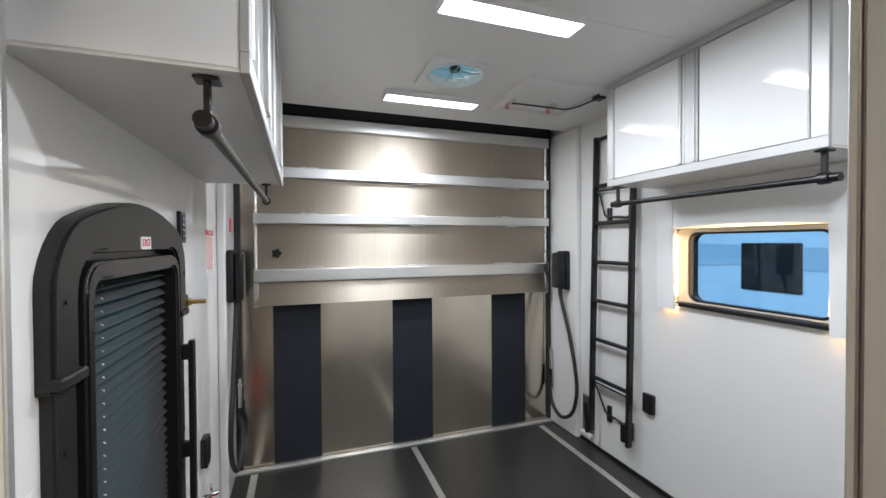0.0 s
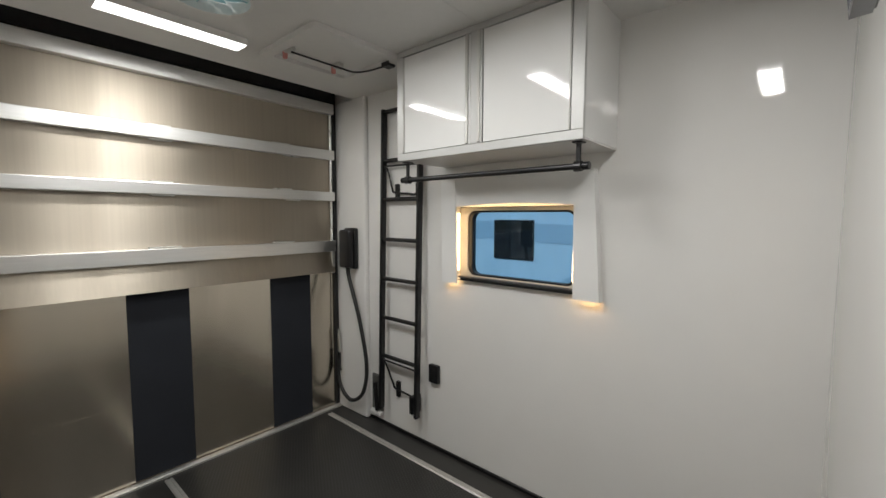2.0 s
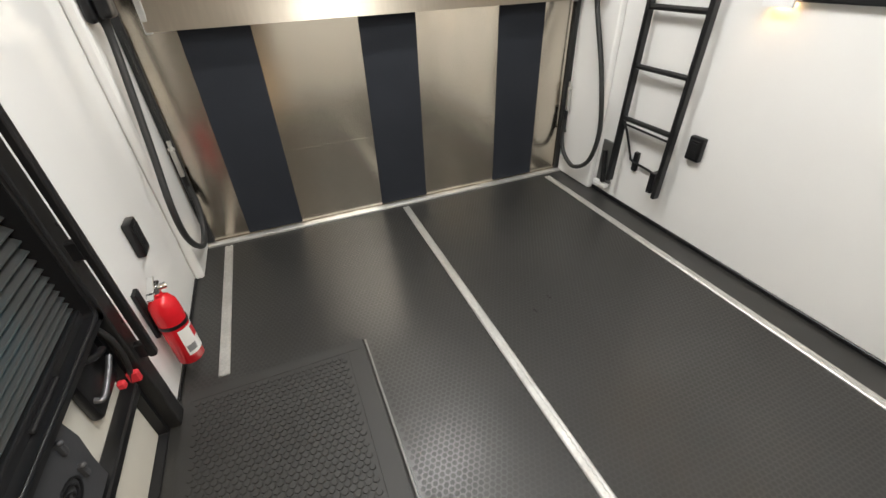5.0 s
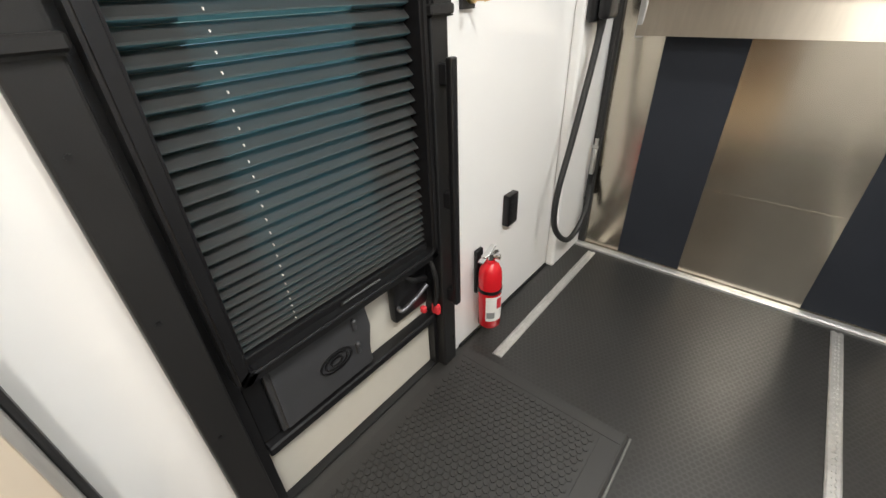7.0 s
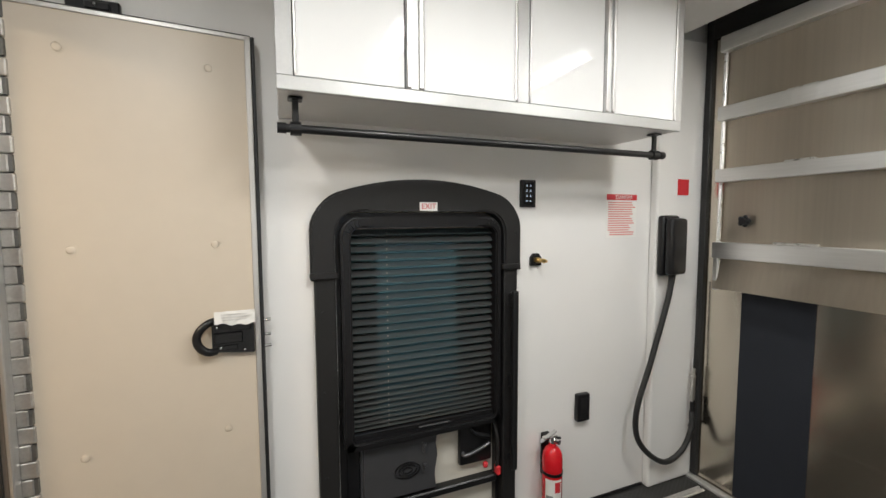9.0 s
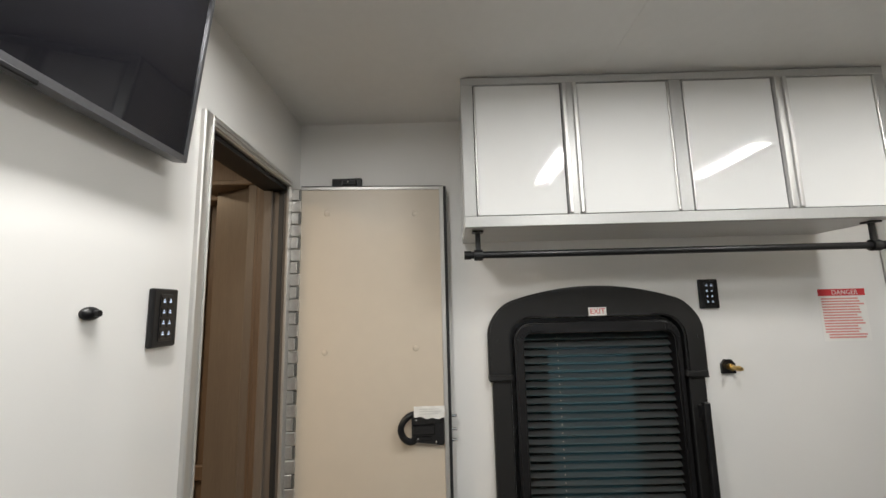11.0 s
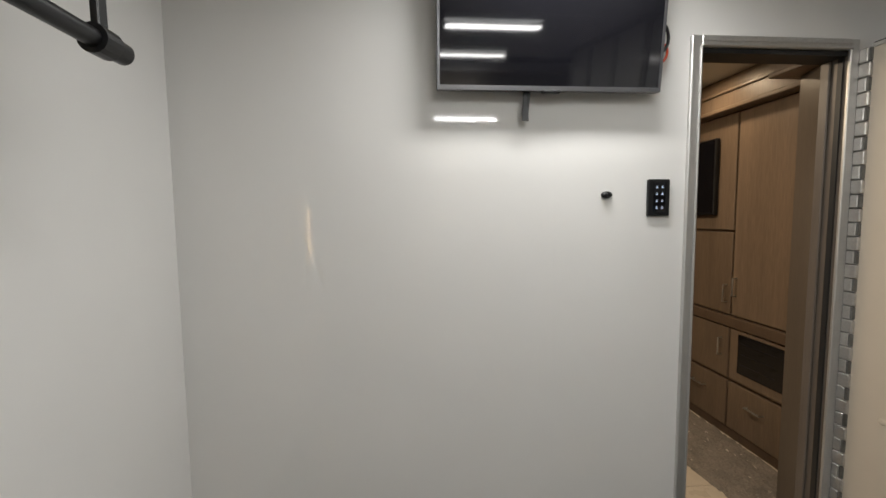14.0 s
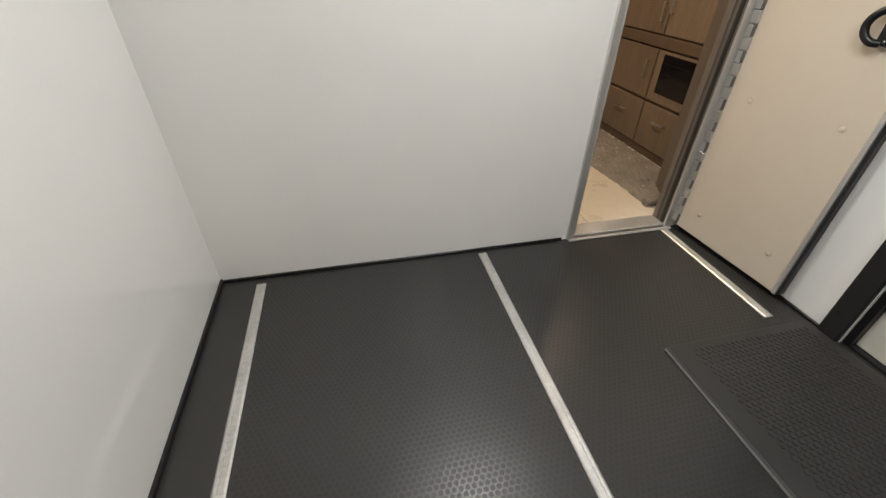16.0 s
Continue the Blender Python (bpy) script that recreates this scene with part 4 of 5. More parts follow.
val = thing("window_valance", "white three-sided window valance with warm light behind it", "valance", (XR, 1.29, 1.09))
for nm, y0, y1, w0, w1 in (("side_board", 0.806, 0.930, 0.846, 0.938), ("side_board", 1.628, 1.738, 1.640, 1.748)):
    bm = B()
    prism(bm, [(y0, 1.094), (y1, 1.094), (w1, 1.688), (w0, 1.688)], "x", 1.990, 2.002)
    out_y, top_y = (y0, w0) if y0 < 1 else (y1, w1)
    s = 1 if y0 < 1 else -1
    prism(bm, [(out_y, 1.094), (out_y + s * 0.010, 1.094), (top_y + s * 0.010, 1.688), (top_y, 1.688)], "x", 2.002, XR)
    part(nm, bm, M_CABW, val)
    bm = B()
    yc = 0.936 if y0 < 1 else 1.630
    box(bm, 2.004, 2.018, yc - 0.004, yc + 0.004, 1.17, 1.50, 0.001)
    part("light_strip", bm, M_WARML, val, "warm white light strip")
bm = B()
low = [(0.932 + (1.640 - 0.932) * k / 12, 1.538 + 0.012 * math.sin(math.pi * k / 12)) for k in range(13)]
prism(bm, low + [(1.640, 1.688), (0.932, 1.688)], "x", 1.994, 2.004)
part("top_board", bm, M_CABW, val)
bm = B()
box(bm, 1.990, XR, 0.846, 1.748, 1.688, 1.698, 0.002)
part("top_cap", bm, M_CABW, val)

# ---- ladder on the side wall ----
lad = thing("ladder", "black steel bunk ladder hung flat on the white wall", "ladder", (2.0, 2.10, 0.15))
LB, LT = (1.968, 0.155), (2.012, 2.19)


def lad_x(z):
    return LB[0] + (LT[0] - LB[0]) * (z - LB[1]) / (LT[1] - LB[1])


for y, z0 in ((1.932, 0.19), (2.272, 0.155)):
    bm = B()
    x0, x1 = lad_x(z0), lad_x(2.19)
    prism(bm, [(x0 - 0.020, z0), (x0 + 0.020, z0), (x1 + 0.020, 2.19), (x1 - 0.020, 2.19)], "y", y - 0.0125, y + 0.0125)
    bmesh.ops.bevel(bm, geom=list(bm.edges), offset=0.004, segments=2, affect="EDGES")
    part("side_rail", bm, M_BLACKM, lad)
for z in (0.530, 0.796, 1.062, 1.328, 1.594, 1.850, 2.172):
    bm = B()
    cyl(bm, (lad_x(z), 1.940, z), (lad_x(z), 2.264, z), 0.0135, seg=14)
    part("rung", bm, M_BLACKM, lad, "", True)
for zt, zb in ((0.500, 0.300), (1.815, 1.640)):
    bm = B()
    x = lad_x(zt)
    tube(bm, [(x, 2.258, zt), (x + 0.01, 2.235, zt - 0.04), (2.018, 2.205, zb + 0.03), (2.022, 2.185, zb), (2.022, 2.06, zb - 0.01), (2.020, 1.99, zb - 0.015), (x + 0.01, 1.955, zb + 0.05), (x, 1.945, zt - 0.02)], 0.0065)
    part("folding_bracket", bm, M_BLACKM, lad, "thin bent bracket", True)
    bm = B()
    cyl(bm, (x, 1.945, zt - 0.005), (x, 2.26, zt + 0.0), 0.006, seg=10)
    part("brace", bm, M_BLACKM, lad, "", True)
    for y in (2.165, 1.975):
        bm = B()
        low = y < 2.1 and zb < 1.0
        box(bm, 1.958 if low else 2.020, XR, y - 0.016, y + 0.016, zb - (0.095 if low else 0.055), zb + (0.020 if low else 0.055), 0.003)
        part("wall_clip", bm, M_BLACK, lad)

# ---- wall boxes with a loop of hose ----


def hose_box(xw, s, y0, y1, z0, z1, loop, label):
    """xw: the wall face; s: the way into the room."""
    t = thing("hose_holder", label, "hose holder", (xw, (y0 + y1) / 2, z0), "hose holders by the ramp")
    bm = B()
    a, b = xw, xw + s * 0.040
    box(bm, min(a, b), max(a, b), y0 - 0.004, y1 + 0.004, z0 - 0.004, z1 + 0.004, 0.016, 3)
    part("back_shell", bm, M_BLACK, t, "", True)
    bm = B()
    a, b = xw + s * 0.041, xw + s * 0.088
    box(bm, min(a, b), max(a, b), y0, y1, z0 + 0.006, z1 - 0.010, 0.018, 3)
    part("front_shell", bm, M_BLACK, t, "", True)
    bm = B()
    cyl(bm, loop[0], (loop[0][0], loop[0][1], loop[0][2] - 0.05), 0.018, 0.013, seg=12)
    part("strain_relief", bm, M_RUB, t, "", True)
    bm = B()
    tube(bm, loop, 0.0138, seg=12)
    part("hose", bm, M_RUB, t, "black rubber hose loop", True)


hose_box(XR - 0.042, -1, 2.545, 2.670, 1.105, 1.395,
         [(1.95, 2.61, 1.11), (1.955, 2.60, 1.02), (1.955, 2.490, 0.74), (1.953, 2.412, 0.43), (1.952, 2.455, 0.215), (1.952, 2.585, 0.120), (1.954, 2.700, 0.160), (1.960, 2.760, 0.26), (1.970, 2.766, 0.38)],
         "black wall box with hanging hose loop beside the ladder")
hose_box(XL + 0.045, 1, 2.500, 2.612, 1.135, 1.430,
         [(-0.292, 2.562, 1.14), (-0.294, 2.545, 1.02), (-0.297, 2.445, 0.71), (-0.300, 2.360, 0.46), (-0.300, 2.388, 0.29), (-0.297, 2.550, 0.155), (-0.292, 2.680, 0.19), (-0.290, 2.745, 0.30), (-0.305, 2.765, 0.38)],
         "black wall box with hanging hose loop by the warning notice")


def ramp_strut(x, label):
    t = thing("ramp_cable", label, "ramp cable", (x, 2.75, 0.3), "cables beside the ramp")
    bm = B()
    tube(bm, [(x, 2.775, 1.08), (x, 2.772, 0.80), (x, 2.768, 0.62)], 0.004)
    part("wire", bm, M_RUB, t)
    bm = B()
    cyl(bm, (x, 2.768, 0.62), (x, 2.764, 0.56), 0.009, seg=10)
    box(bm, x - 0.010, x + 0.010, 2.752, 2.774, 0.44, 0.57, 0.003)
    cyl(bm, (x - 0.014, 2.762, 0.58), (x + 0.014, 2.762, 0.58), 0.008, seg=8)
    part("turnbuckle", bm, M_STEEL, t, "steel turnbuckle", True)
    bm = B()
    cyl(bm, (x, 2.768, 0.45), (x, 2.768, 0.30), 0.013, seg=12)
    cyl(bm, (x - 0.016, 2.768, 0.30), (x + 0.016, 2.768, 0.30), 0.010, seg=10)
    part("end_fitting", bm, M_BLACK, t, "", True)


ramp_strut(1.972, "steel ramp cable with a turnbuckle beside the ramp edge")
ramp_strut(-0.305, "steel ramp cable with a turnbuckle on the entry-door side")
# black recess with a strut at the foot of the ladder
nic = thing("floor_strut", "short black strut in a white wall recess behind the ladder", "strut", (2.03, 2.40, 0.08))
bm = B()
box(bm, 2.024, XR, 2.325, 2.440, 0.085, 0.345, 0.004)
part("recess_plate", bm, M_EDGE, nic, "dark recess plate")
bm = B()
cyl(bm, (2.006, 2.362, 0.095), (2.012, 2.395, 0.29), 0.015, seg=12)
part("strut", bm, M_BLACKM, nic, "", True)
bm = B()
box(bm, 2.000, XR, 2.330, 2.440, 0.060, 0.085, 0.004)
part("ledge", bm, M_CABW, nic, "white ledge")

# ---- sockets, keypads and small wall things ----


def socket(x, s, y0, y1, z0, z1, label):
    t = thing("wall_socket", label, "socket", (x, (y0 + y1) / 2, z0), "black wall sockets")
    bm = B()
    a, b = x, x + s * 0.030
    box(bm, min(a, b), max(a, b), y0, y1, z0, z1, 0.006, 2)
    part("housing", bm, M_BLACK, t, "", True)
    bm = B()
    a, b = x + s * 0.030, x + s * 0.034
    box(bm, min(a, b), max(a, b), y0 + 0.012, y1 - 0.012, z0 + 0.016, z1 - 0.016, 0.002)
    part("cover", bm, M_BLACKM, t)
    bm = B()
    for k in (0.35, 0.65):
        zc = z0 + (z1 - z0) * k
        box(bm, min(x + s * 0.034, x + s * 0.0355), max(x + s * 0.034, x + s * 0.0355), (y0 + y1) / 2 - 0.014, (y0 + y1) / 2 + 0.014, zc - 0.011, zc + 0.011, 0.0005)
    part("outlet_faces", bm, M_BLACKM, t)


socket(XR, -1, 1.792, 1.868, 0.436, 0.552, "black covered socket on the white wall beside the ladder")
socket(XL, 1, 2.040, 2.112, 0.440, 0.575, "black covered socket on the white wall by the extinguisher")


def keypad(m, label, w=0.078, h=0.126):
    """m: its middle on the wall; its face looks along the local +y."""
    t = thing("keypad", label, "keypad", m.translation, "black switch keypads")

    def add(name, bm, material, lab="", parent=None, smooth=False):
        bmesh.ops.transform(bm, matrix=m, verts=bm.verts)
        return part(name, bm, material, parent or t, lab, smooth)
    bm = B()
    box(bm, -w / 2, w / 2, 0, 0.014, -h / 2, h / 2, 0.004, 2)
    add("body", bm, M_BLACK)
    bm = B()
    box(bm, -w * 0.27, w * 0.27, 0.014, 0.0155, -h * 0.40, h * 0.40, 0.0005)
    add("key_field", bm, M_SCREEN, "glossy dark key field")
    for r in range(4):
        for c in (-1, 1):
            bm = B()
            x, z = c * w * 0.125, (1.5 - r) * h * 0.185
            box(bm, x - w * 0.095, x + w * 0.095, 0.0155, 0.0165, z - h * 0.072, z + h * 0.072, 0.0004)
            key = add("key", bm, M_SCREEN)
            bm = B()
            box(bm, x - w * 0.05, x + w * 0.05, 0.0165, 0.0168, z - h * 0.020, z + h * 0.004)
            box(bm, x - w * 0.022, x + w * 0.022, 0.0165, 0.0168, z + h * 0.014, z + h * 0.042)
            add("key_mark", bm, M_KEYL, "lit key symbol", key)


keypad(pose(0.444, YF, 1.492), "black keypad with lit symbols beside the doorway")
keypad(pose(XL, 1.757, 1.531, 0, 0, -90), "black keypad with lit symbols above the brass valve", 0.078, 0.120)

knob = thing("wall_jack", "small black oval jack on the white bulkhead", "jack", (0.626, YF, 1.503))
bm = B()
ball(bm, (0.626, YF + 0.004, 1.503), 0.020, 1, 0.55, 0.62, 16)
part("oval", bm, M_BLACK, knob, "", True)
bm = B()
cyl(bm, (0.626, YF + 0.004, 1.503), (0.626, YF + 0.022, 1.503), 0.006, seg=10)
part("stem", bm, M_BLACK, knob, "", True)

valve = thing("brass_valve", "brass air fitting on a black plate by the entry door", "valve", (XL, 1.80, 1.235))
bm = B()
prism(bm, [(1.775, 1.210), (1.830, 1.210), (1.830, 1.248), (1.815, 1.265), (1.790, 1.265), (1.775, 1.248)], "x", XL, XL + 0.012)
part("plate", bm, M_BLACK, valve)
bm = B()
cyl(bm, (XL + 0.012, 1.805, 1.236), (XL + 0.030, 1.805, 1.236), 0.014, seg=6)
cyl(bm, (XL + 0.030, 1.805, 1.236), (XL + 0.060, 1.808, 1.236), 0.009, seg=14)
cyl(bm, (XL + 0.060, 1.808, 1.236), (XL + 0.078, 1.809, 1.236), 0.011, 0.007, seg=14)
part("nipple", bm, M_BRASS, valve, "brass hose nipple", True)

# ---- notices ----
note = thing("danger_notice", "white warning notice with a red heading and faded red text", "notice", (XL, 2.31, 1.32))
bm = B()
box(bm, XL, XL + 0.0012, 2.212, 2.405, 1.326, 1.538)
part("sheet", bm, M_LABEL, note)
bm = B()
box(bm, XL + 0.0012, XL + 0.0020, 2.212, 2.405, 1.510, 1.538)
head = part("heading", bm, M_REDT, note, "red heading bar")
text_mesh("DANGER", 0.027, pose(XL + 0.0022, 2.322, 1.523) @ ON_LEFT, M_LABEL, "lettering", head, "", 0.0002)
random.seed(11)
for k in range(15):
    bm = B()
    z = 1.498 - k * 0.0112
    box(bm, XL + 0.0012, XL + 0.0017, 2.222 + (0.012 if k > 12 else 0), 2.222 + random.uniform(0.13, 0.176), z - 0.0032, z + 0.0032)
    part("text_line", bm, M_PINK, note)
tag = thing("red_tag", "small red tag on the white pillar above the hose box", "tag", (XL + 0.045, 2.68, 1.53))
bm = B()
box(bm, XL + 0.045, XL + 0.047, 2.634, 2.712, 1.538, 1.619)
part("card", bm, M_REDT, tag)

# ---- fire extinguisher ----
ext = thing("fire_extinguisher", "small red fire extinguisher with white label by the entry door", "fire extinguisher", (-0.318, 1.87, 0.06))
EX, EY = -0.316, 1.868
prof = [(0.0, 0.060), (0.040, 0.062), (0.046, 0.070), (0.046, 0.300), (0.043, 0.330), (0.032, 0.352), (0.018, 0.362), (0.016, 0.375), (0.0, 0.375)]
bm = B()
rings = []
for r, z in prof[1:-1]:
    rings.append([bm.verts.new((EX + r * math.cos(k * math.tau / 24), EY + r * math.sin(k * math.tau / 24), z)) for k in range(24)])
for A, C in zip(rings, rings[1:]):
    for k in range(24):
        bm.faces.new((A[k], A[(k + 1) % 24], C[(k + 1) % 24], C[k]))
bm.faces.new(rings[0][::-1])
bm.faces.new(rings[-1])
part("cylinder", bm, M_RED, ext, "glossy red cylinder", True)


def wrap(a0, a1, z0, z1, r):
    bm = B()
    n = 12
    lo = [bm.verts.new((EX + r * math.cos(radians(a0 + (a1 - a0) * k / n)), EY + r * math.sin(radians(a0 + (a1 - a0) * k / n)), z0)) for k in range(n + 1)]
    hi = [bm.verts.new((v.co.x, v.co.y, z1)) for v in lo]
    for k in range(n):
        bm.faces.new((lo[k], lo[k + 1], hi[k + 1], hi[k]))
    return bm


lab = part("label", wrap(-75, 25, 0.105, 0.225, 0.0468), M_LABEL, ext, "white paper label", True)
part("label_print", wrap(-20, 15, 0.165, 0.215, 0.0472), M_REDT, lab, "red print", True)
part("label_print", wrap(-70, -30, 0.12, 0.15, 0.0472), M_GREYT, lab, "", True)
bm = B()
cyl(bm, (EX, EY, 0.238), (EX, EY, 0.252), 0.0485, seg=24)
part("strap", bm, M_BLACK, ext, "black retaining strap", True)
bm = B()
box(bm, XL, XL + 0.016, EY - 0.022, EY + 0.022, 0.20, 0.40, 0.004)
box(bm, XL + 0.016, EX - 0.02, EY - 0.010, EY + 0.010, 0.225, 0.265, 0.003)
part("bracket", bm, M_BLACK, ext)
bm = B()
cyl(bm, (EX, EY, 0.372), (EX, EY, 0.408), 0.013, seg=14)
box(bm, EX - 0.012, EX + 0.012, EY - 0.050, EY + 0.020, 0.405, 0.413, 0.002, m=None)
part("valve_head", bm, M_CHROME, ext, "chrome valve head", True)
bm = B()
box(bm, -0.011, 0.011, -0.075, 0.018, -0.003, 0.003, 0.002, m=pose(EX, EY, 0.424, 24, 0, 0))
part("squeeze_lever", bm, M_CHROME, ext, "chrome lever")
bm = B()
cyl(bm, (EX + 0.010, EY + 0.004, 0.392), (EX + 0.034, EY + 0.012, 0.392), 0.011, seg=14)
part("gauge", bm, M_CHROME, ext, "", True)
bm = B()
cyl(bm, (EX, EY + 0.010, 0.395), (EX + 0.004, EY + 0.040, 0.393), 0.006, seg=10)
part("nozzle", bm, M_BLACK, ext, "", True)
ext.location.z += 0.02

# ---- television ----
tv = thing("television", "black flat television on the white bulkhead, switched off", "television", (0.837, YF, 1.83))
TVM = Matrix.Translation((0.844, 0.102, 1.829)) @ pose(0, 0, 0, -6.0, 0, 0)


def tv_part(name, bm, material, label="", smooth=False):
    bmesh.ops.transform(bm, matrix=TVM, verts=bm.verts)
    return part(name, bm, material, tv, label, smooth)


bm = B()
ring_prism(bm, arc_rect(-0.362, 0.362, 0.0, 0.415, 0.003, 0.003), arc_rect(-0.354, 0.354, 0.014, 0.408, 0.001, 0.001), "y", -0.030, 0.0)
tv_part("bezel", bm, M_TVF, "gunmetal bezel")
bm = B()
box(bm, -0.355, 0.355, -0.012, -0.004, 0.012, 0.406)
tv_part("screen", bm, M_SCREEN, "glossy black screen")
bm = B()
box(bm, -0.352, 0.352, -0.034, -0.012, 0.004, 0.408)
box(bm, -0.25, 0.25, -0.052, -0.034, 0.03, 0.26, 0.008)
tv_part("back_shell", bm, M_BLACK)
bm = B()
box(bm, -0.030, 0.030, -0.012, 0.003, -0.007, 0.002, 0.002)
tv_part("sensor_bar", bm, M_BLACK)
bm = B()
box(bm, 0.74, 0.94, YF, 0.060, 1.92, 2.12, 0.003)
part("wall_mount", bm, M_BLACKM, tv)
bm = B()
prism(bm, [(0.905, 1.835), (0.927, 1.835), (0.928, 1.800), (0.932, 1.765), (0.930, 1.742), (0.909, 1.740), (0.910, 1.765), (0.907, 1.800)], "y", 0.074, 0.078)
part("hanging_strap", bm, M_BLACK, tv, "short black strap hanging below")
bm = B()
tube(bm, [(0.480, 0.078, 2.06), (0.452, 0.078, 2.04), (0.446, 0.076, 1.99), (0.482, 0.07, 1.94)], 0.005)
part("cable", bm, M_BLACK, tv, "", True)
bm = B()
tube(bm, [(0.478, 0.070, 2.01), (0.446, 0.072, 1.98), (0.450, 0.070, 1.945), (0.484, 0.065, 1.92)], 0.004)
part("cable", bm, M_ORANGE, tv, "orange cable", True)

# ---- living area beyond the doorway ----
LX, LY = -0.72, -3.2
bm = B()
box(bm, LX - 0.6, XR + 0.05, LY, YF - 0.09, -0.04, 0.010)
floor2 = piece("floor_living", bm, M_GROUT, "cream tiled floor of the living area", "floor")
bm = B()
box(bm, LX - 0.6, XR + 0.05, LY, YF - 0.09, ZC - 0.06, ZC - 0.02)
piece("ceiling_living", bm, M_CREAM, "cream padded ceiling of the living area", "ceiling")
for nm, a in (("wall_living_back", (LX - 0.6, XR + 0.05, LY - 0.05, LY, -0.04, ZC)), ("wall_living_left", (LX - 0.65, LX - 0.6, LY, YF - 0.09, -0.04, ZC)), ("wall_living_right", (XR, XR + 0.05, LY, YF - 0.10, -0.04, ZC)),
              ("wall_living_stub", (LX - 0.6, XL, YF - 0.12, YF - 0.09, -0.04, ZC))):
    bm = B()
    box(bm, *a)
    piece(nm, bm, M_WOOD, "oak-veneered wall of the living area", "wall")


def front_panel(name, y0, y1, z0, z1, parent, material=M_WOOD, proud=0.018, label=""):
    bm = B()
    box(bm, LX, LX + proud, y0, y1, z0, z1, 0.003)
    return part(name, bm, material, parent, label)


def pull(y, z, parent, upright=True, n=0.055):
    bm = B()
    a, b = ((LX + 0.018, y, z - n), (LX + 0.018, y, z + n)) if upright else ((LX + 0.018, y - n, z), (LX + 0.018, y + n, z))
    up = Vector((0.026, 0, 0))
    tube(bm, [Vector(a), Vector(a) + up, Vector(b) + up, Vector(b)], 0.005, smooth=False)
    return part("handle", bm, M_STEEL, parent, "satin steel handle", True)


unit = thing("tall_cabinet", "tall taupe oak cabinet wall with drawers and a dark oven opening", "cabinet", (LX, -1.1, 0.01))
bm = B()
box(bm, LX - 0.55, LX, -2.3, -0.40, 0.01, ZC - 0.062)
part("carcass", bm, M_WOODD, unit, "dark oak carcass")
big = front_panel("door", -0.972, -0.545, 0.800, 2.05, unit)
pull(-0.942, 0.98, big)
front_panel("panel", -1.44, -0.985, 1.330, 2.05, unit)
small = front_panel("door", -1.44, -0.985, 0.800, 1.315, unit)
pull(-1.017, 0.93, small)
front_panel("rail", -2.3, -0.42, 0.725, 0.790, unit, M_WOODD, 0.030, "dark oak rail")
d1 = front_panel("drawer", -1.44, -0.985, 0.392, 0.715, unit)
pull(-1.04, 0.58, d1)
d2 = front_panel("drawer", -1.44, -0.985, 0.075, 0.372, unit)
pull(-1.22, 0.27, d2, False)
d3 = front_panel("drawer", -0.972, -0.545, 0.075, 0.372, unit)
pull(-0.76, 0.27, d3, False)
fr = front_panel("oven_frame", -0.972, -0.545, 0.392, 0.715, unit)
bm = B()
box(bm, LX + 0.018, LX + 0.023, -0.905, -0.585, 0.452, 0.695, 0.003)
oven = part("oven_window", bm, M_SCREEN, fr, "glossy black oven window")
bm = B()
for z in (0.51, 0.575, 0.64):
    box(bm, LX + 0.023, LX + 0.0235, -0.88, -0.64, z, z + 0.004)
part("rack_lines", bm, M_BLACK, oven)
front_panel("door", -2.28, -1.455, 0.775, 2.05, unit)
front_panel("drawer", -2.28, -1.455, 0.075, 0.645, unit)
bm = B()
box(bm, LX - 0.02, LX + 0.085, -2.3, -0.30, 2.075, ZC - 0.062, 0.006)
box(bm, LX - 0.02, LX + 0.105, -2.3, -0.30, 2.055, 2.078, 0.004)
box(bm, LX + 0.085, LX + 0.10, -2.3, -0.30, 2.165, 2.180, 0.003)
part("cornice", bm, M_WOOD, unit, "oak cornice")
bm = B()
box(bm, LX, LX + 0.010, -2.3, -0.40, 0.012, 0.070)
part("kick_board", bm, M_WOODD, unit)

ltv = thing("small_television", "small black television in the oak cabinet wall", "television", (LX + 0.02, -1.23, 1.42))
bm = B()
box(bm, LX + 0.022, LX + 0.055, -1.385, -1.115, 1.425, 1.915, 0.005)
part("case", bm, M_BLACK, ltv)
bm = B()
box(bm, LX + 0.055, LX + 0.058, -1.375, -1.125, 1.440, 1.905)
part("screen", bm, M_SCREEN, ltv, "glossy black screen")

post = thing("oak_post", "upright taupe oak end panel beside the doorway", "panel", (-0.43, -0.22, 0.01))
bm = B()
prism(bm, [(-0.62, -0.165), (-0.62, -0.385), (-0.492, -0.385), (-0.402, -0.165)], "z", 0.01, 2.056)
part("panel", bm, M_POST, post)
bm = B()
box(bm, -0.645, -0.385, -0.42, -0.13, 2.075, ZC - 0.064, 0.006)
box(bm, -0.650, -0.372, -0.43, -0.12, 2.055, 2.078, 0.004)
part("cornice", bm, M_WOOD, post, "oak cornice")
for x0, x1, y0, y1 in ((-0.415, -0.385, -0.190, -0.150), (-0.40, -0.372, -0.150, -0.118), (-0.378, -0.330, -0.118, -0.060)):
    bm = B()
    box(bm, x0, x1, y0, y1, 0.01, ZC - 0.064, 0.004)
    part("casing", bm, M_WOODD if y0 > -0.16 else M_POST, post)

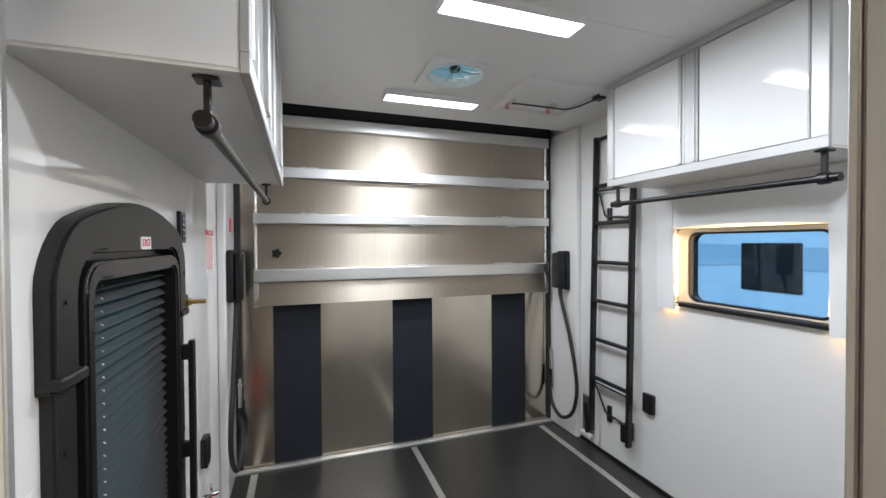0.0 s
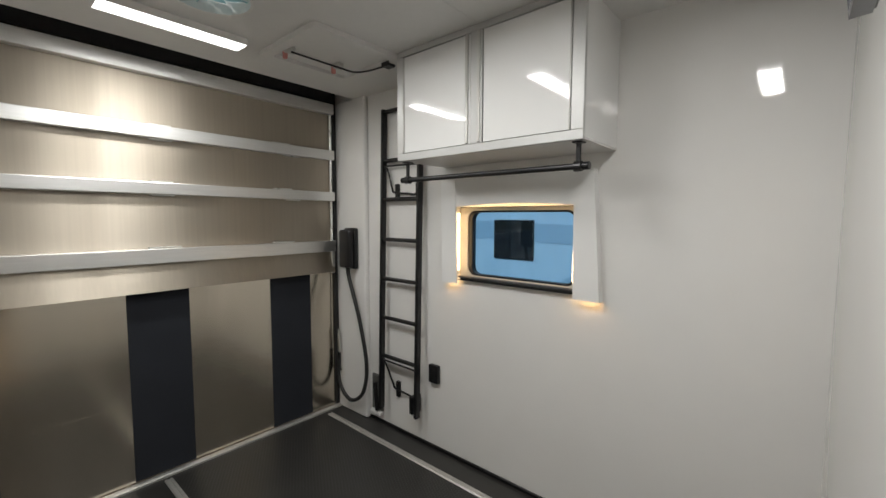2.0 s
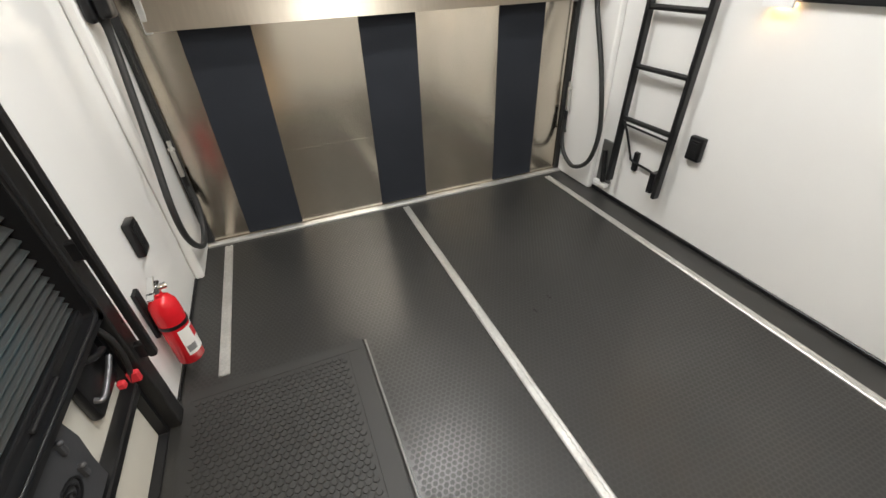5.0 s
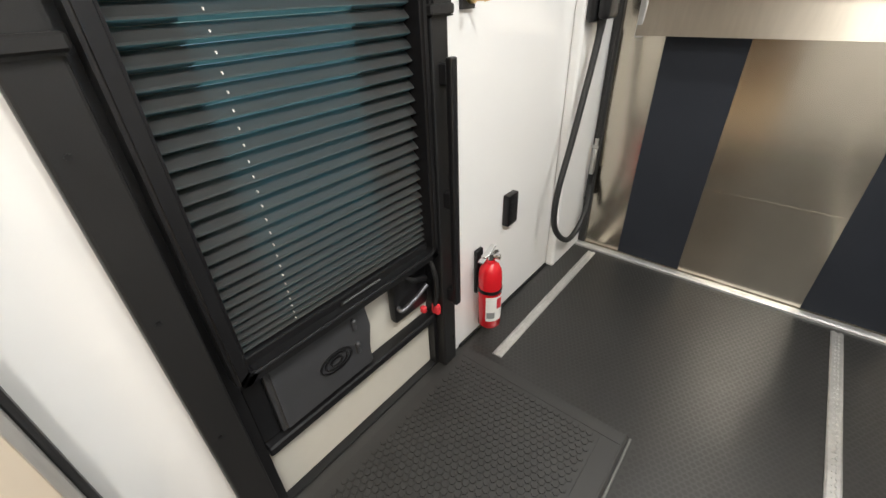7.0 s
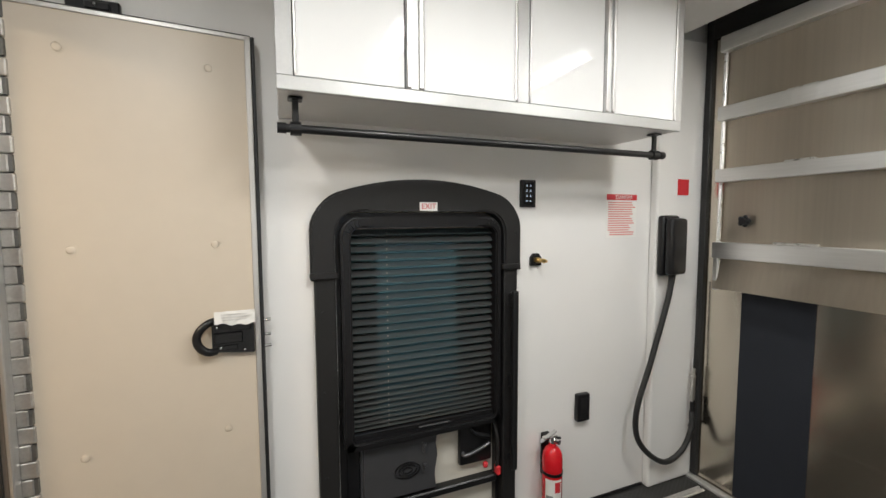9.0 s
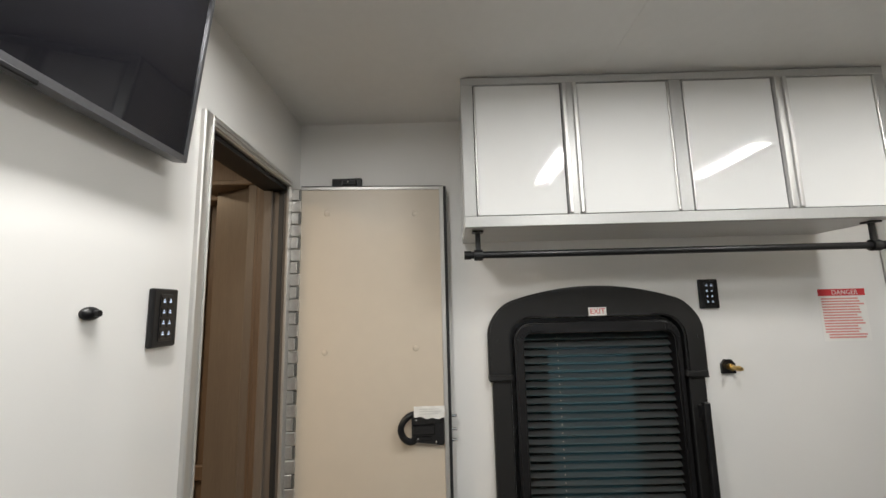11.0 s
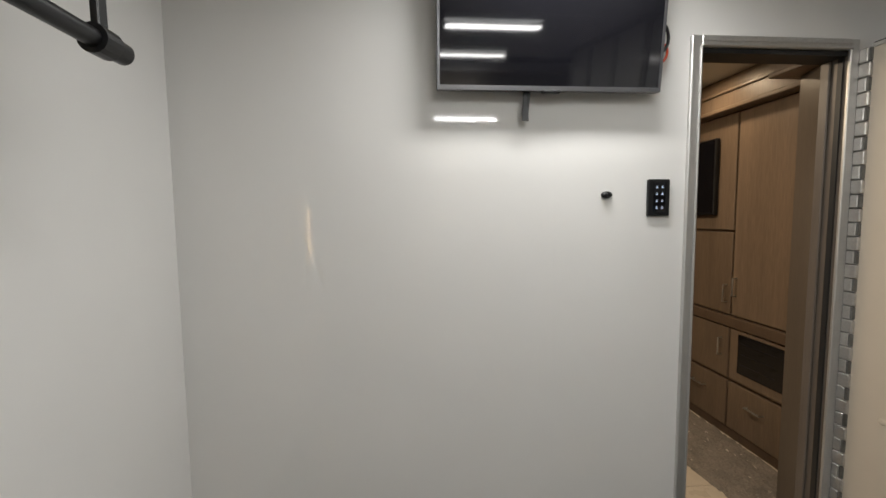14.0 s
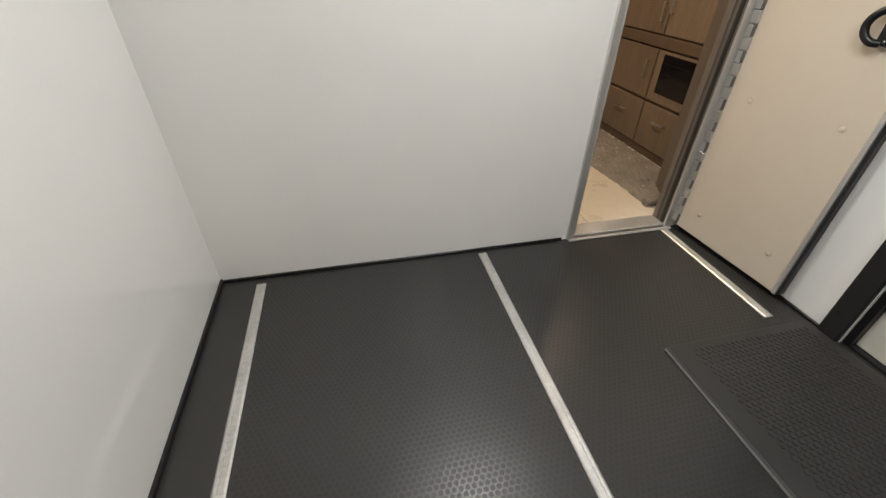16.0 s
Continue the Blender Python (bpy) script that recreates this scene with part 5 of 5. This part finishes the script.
rug = thing("rug", "taupe shag rug along the foot of the oak cabinets", "rug", (-0.48, -1.0, 0.01))
bm = B()
bmesh.ops.create_grid(bm, x_segments=46, y_segments=110, size=0.5)
for v in bm.verts:
    u, w = v.co.x, v.co.y
    y = -1.28 + w * 2.20
    x0, x1 = -0.70, -0.245 + 0.02 * math.sin(y * 5) - 0.02 * max(0, (y + 0.3) / 0.2) ** 2
    v.co = Vector((x0 + (u + 0.5) * (x1 - x0), y, 0.022 + 0.016 * noise.noise((u * 22, w * 90, 3.1)) + 0.010 * noise.noise((u * 55, w * 200, 7.7))))
    if abs(u) > 0.49 or abs(w) > 0.495:
        v.co.z = 0.010
    if y > -0.22:
        v.co.z += 0.014
part("shag_surface", bm, M_RUG, rug, "", True)
box_bm = B()
cyl(box_bm, (-0.56, -0.172, 0.036), (-0.262, -0.172, 0.036), 0.026, seg=14)
part("rolled_end", box_bm, M_RUG, rug, "", True)

# floor tiles of the living area
tile_me = None
for i in range(4):
    for j in range(6):
        x0, y0 = -0.30 + i * 0.46 - 0.46, -0.062 - (j + 1) * 0.46
        if tile_me is None:
            bm = B()
            box(bm, 0.002, 0.458, 0.002, 0.458, 0.0, 0.004, 0.0015)
            me = bpy.data.meshes.new("tile")
            bm.to_mesh(me)
            bm.free()
            me.materials.append(M_TILE)
            tile_me = me
        o = new("tile", tile_me)
        o.matrix_basis = Matrix.Translation((x0, y0, 0.010))
        o.parent = floor2

puck = thing("spot_light", "small round warm ceiling spot in the living area, switched on", "ceiling light", (-0.42, -1.0, ZC - 0.06))
bm = B()
cyl(bm, (-0.42, -1.0, ZC - 0.068), (-0.42, -1.0, ZC - 0.060), 0.035, seg=20)
part("lens", bm, M_WARML, puck, "glowing warm lens")

# ---- outside the window ----
bm = B()
box(bm, -60, 60, -60, 60, -1.05, -1.0)
piece("ground", bm, M_ASPH, "grey paved yard outside", "ground")
veh = thing("parked_trailer", "pale blue-white trailer parked outside the window", "trailer", (6.4, 3.6, -1.0))
bm = B()
box(bm, 6.40, 8.8, -3.5, 10.5, -0.55, 2.6, 0.06, 2)
part("body", bm, M_VEH, veh)
bm = B()
prism(bm, [(-3.4, 1.15), (10.4, 1.62), (10.4, 1.05), (5.8, 1.00), (4.4, 1.10), (-3.4, 0.85)], "x", 6.39, 6.40)
part("graphic_band", bm, M_VEH2, veh, "slate blue graphic band")
bm = B()
prism(bm, [(2.1, 0.45), (3.0, 0.45), (2.1, 0.95)], "x", 6.384, 6.40)
part("graphic_band", bm, M_VEH2, veh)
bm = B()
box(bm, 6.375, 6.40, 3.49, 4.29, 0.745, 1.44, 0.02, 2)
part("window", bm, M_SCREEN, veh, "dark tinted window")
for y in (0.2, 1.4):
    bm = B()
    cyl(bm, (6.42, y, -0.63), (6.70, y, -0.63), 0.37, seg=28)
    part("wheel", bm, M_RUB, veh, "black wheel")
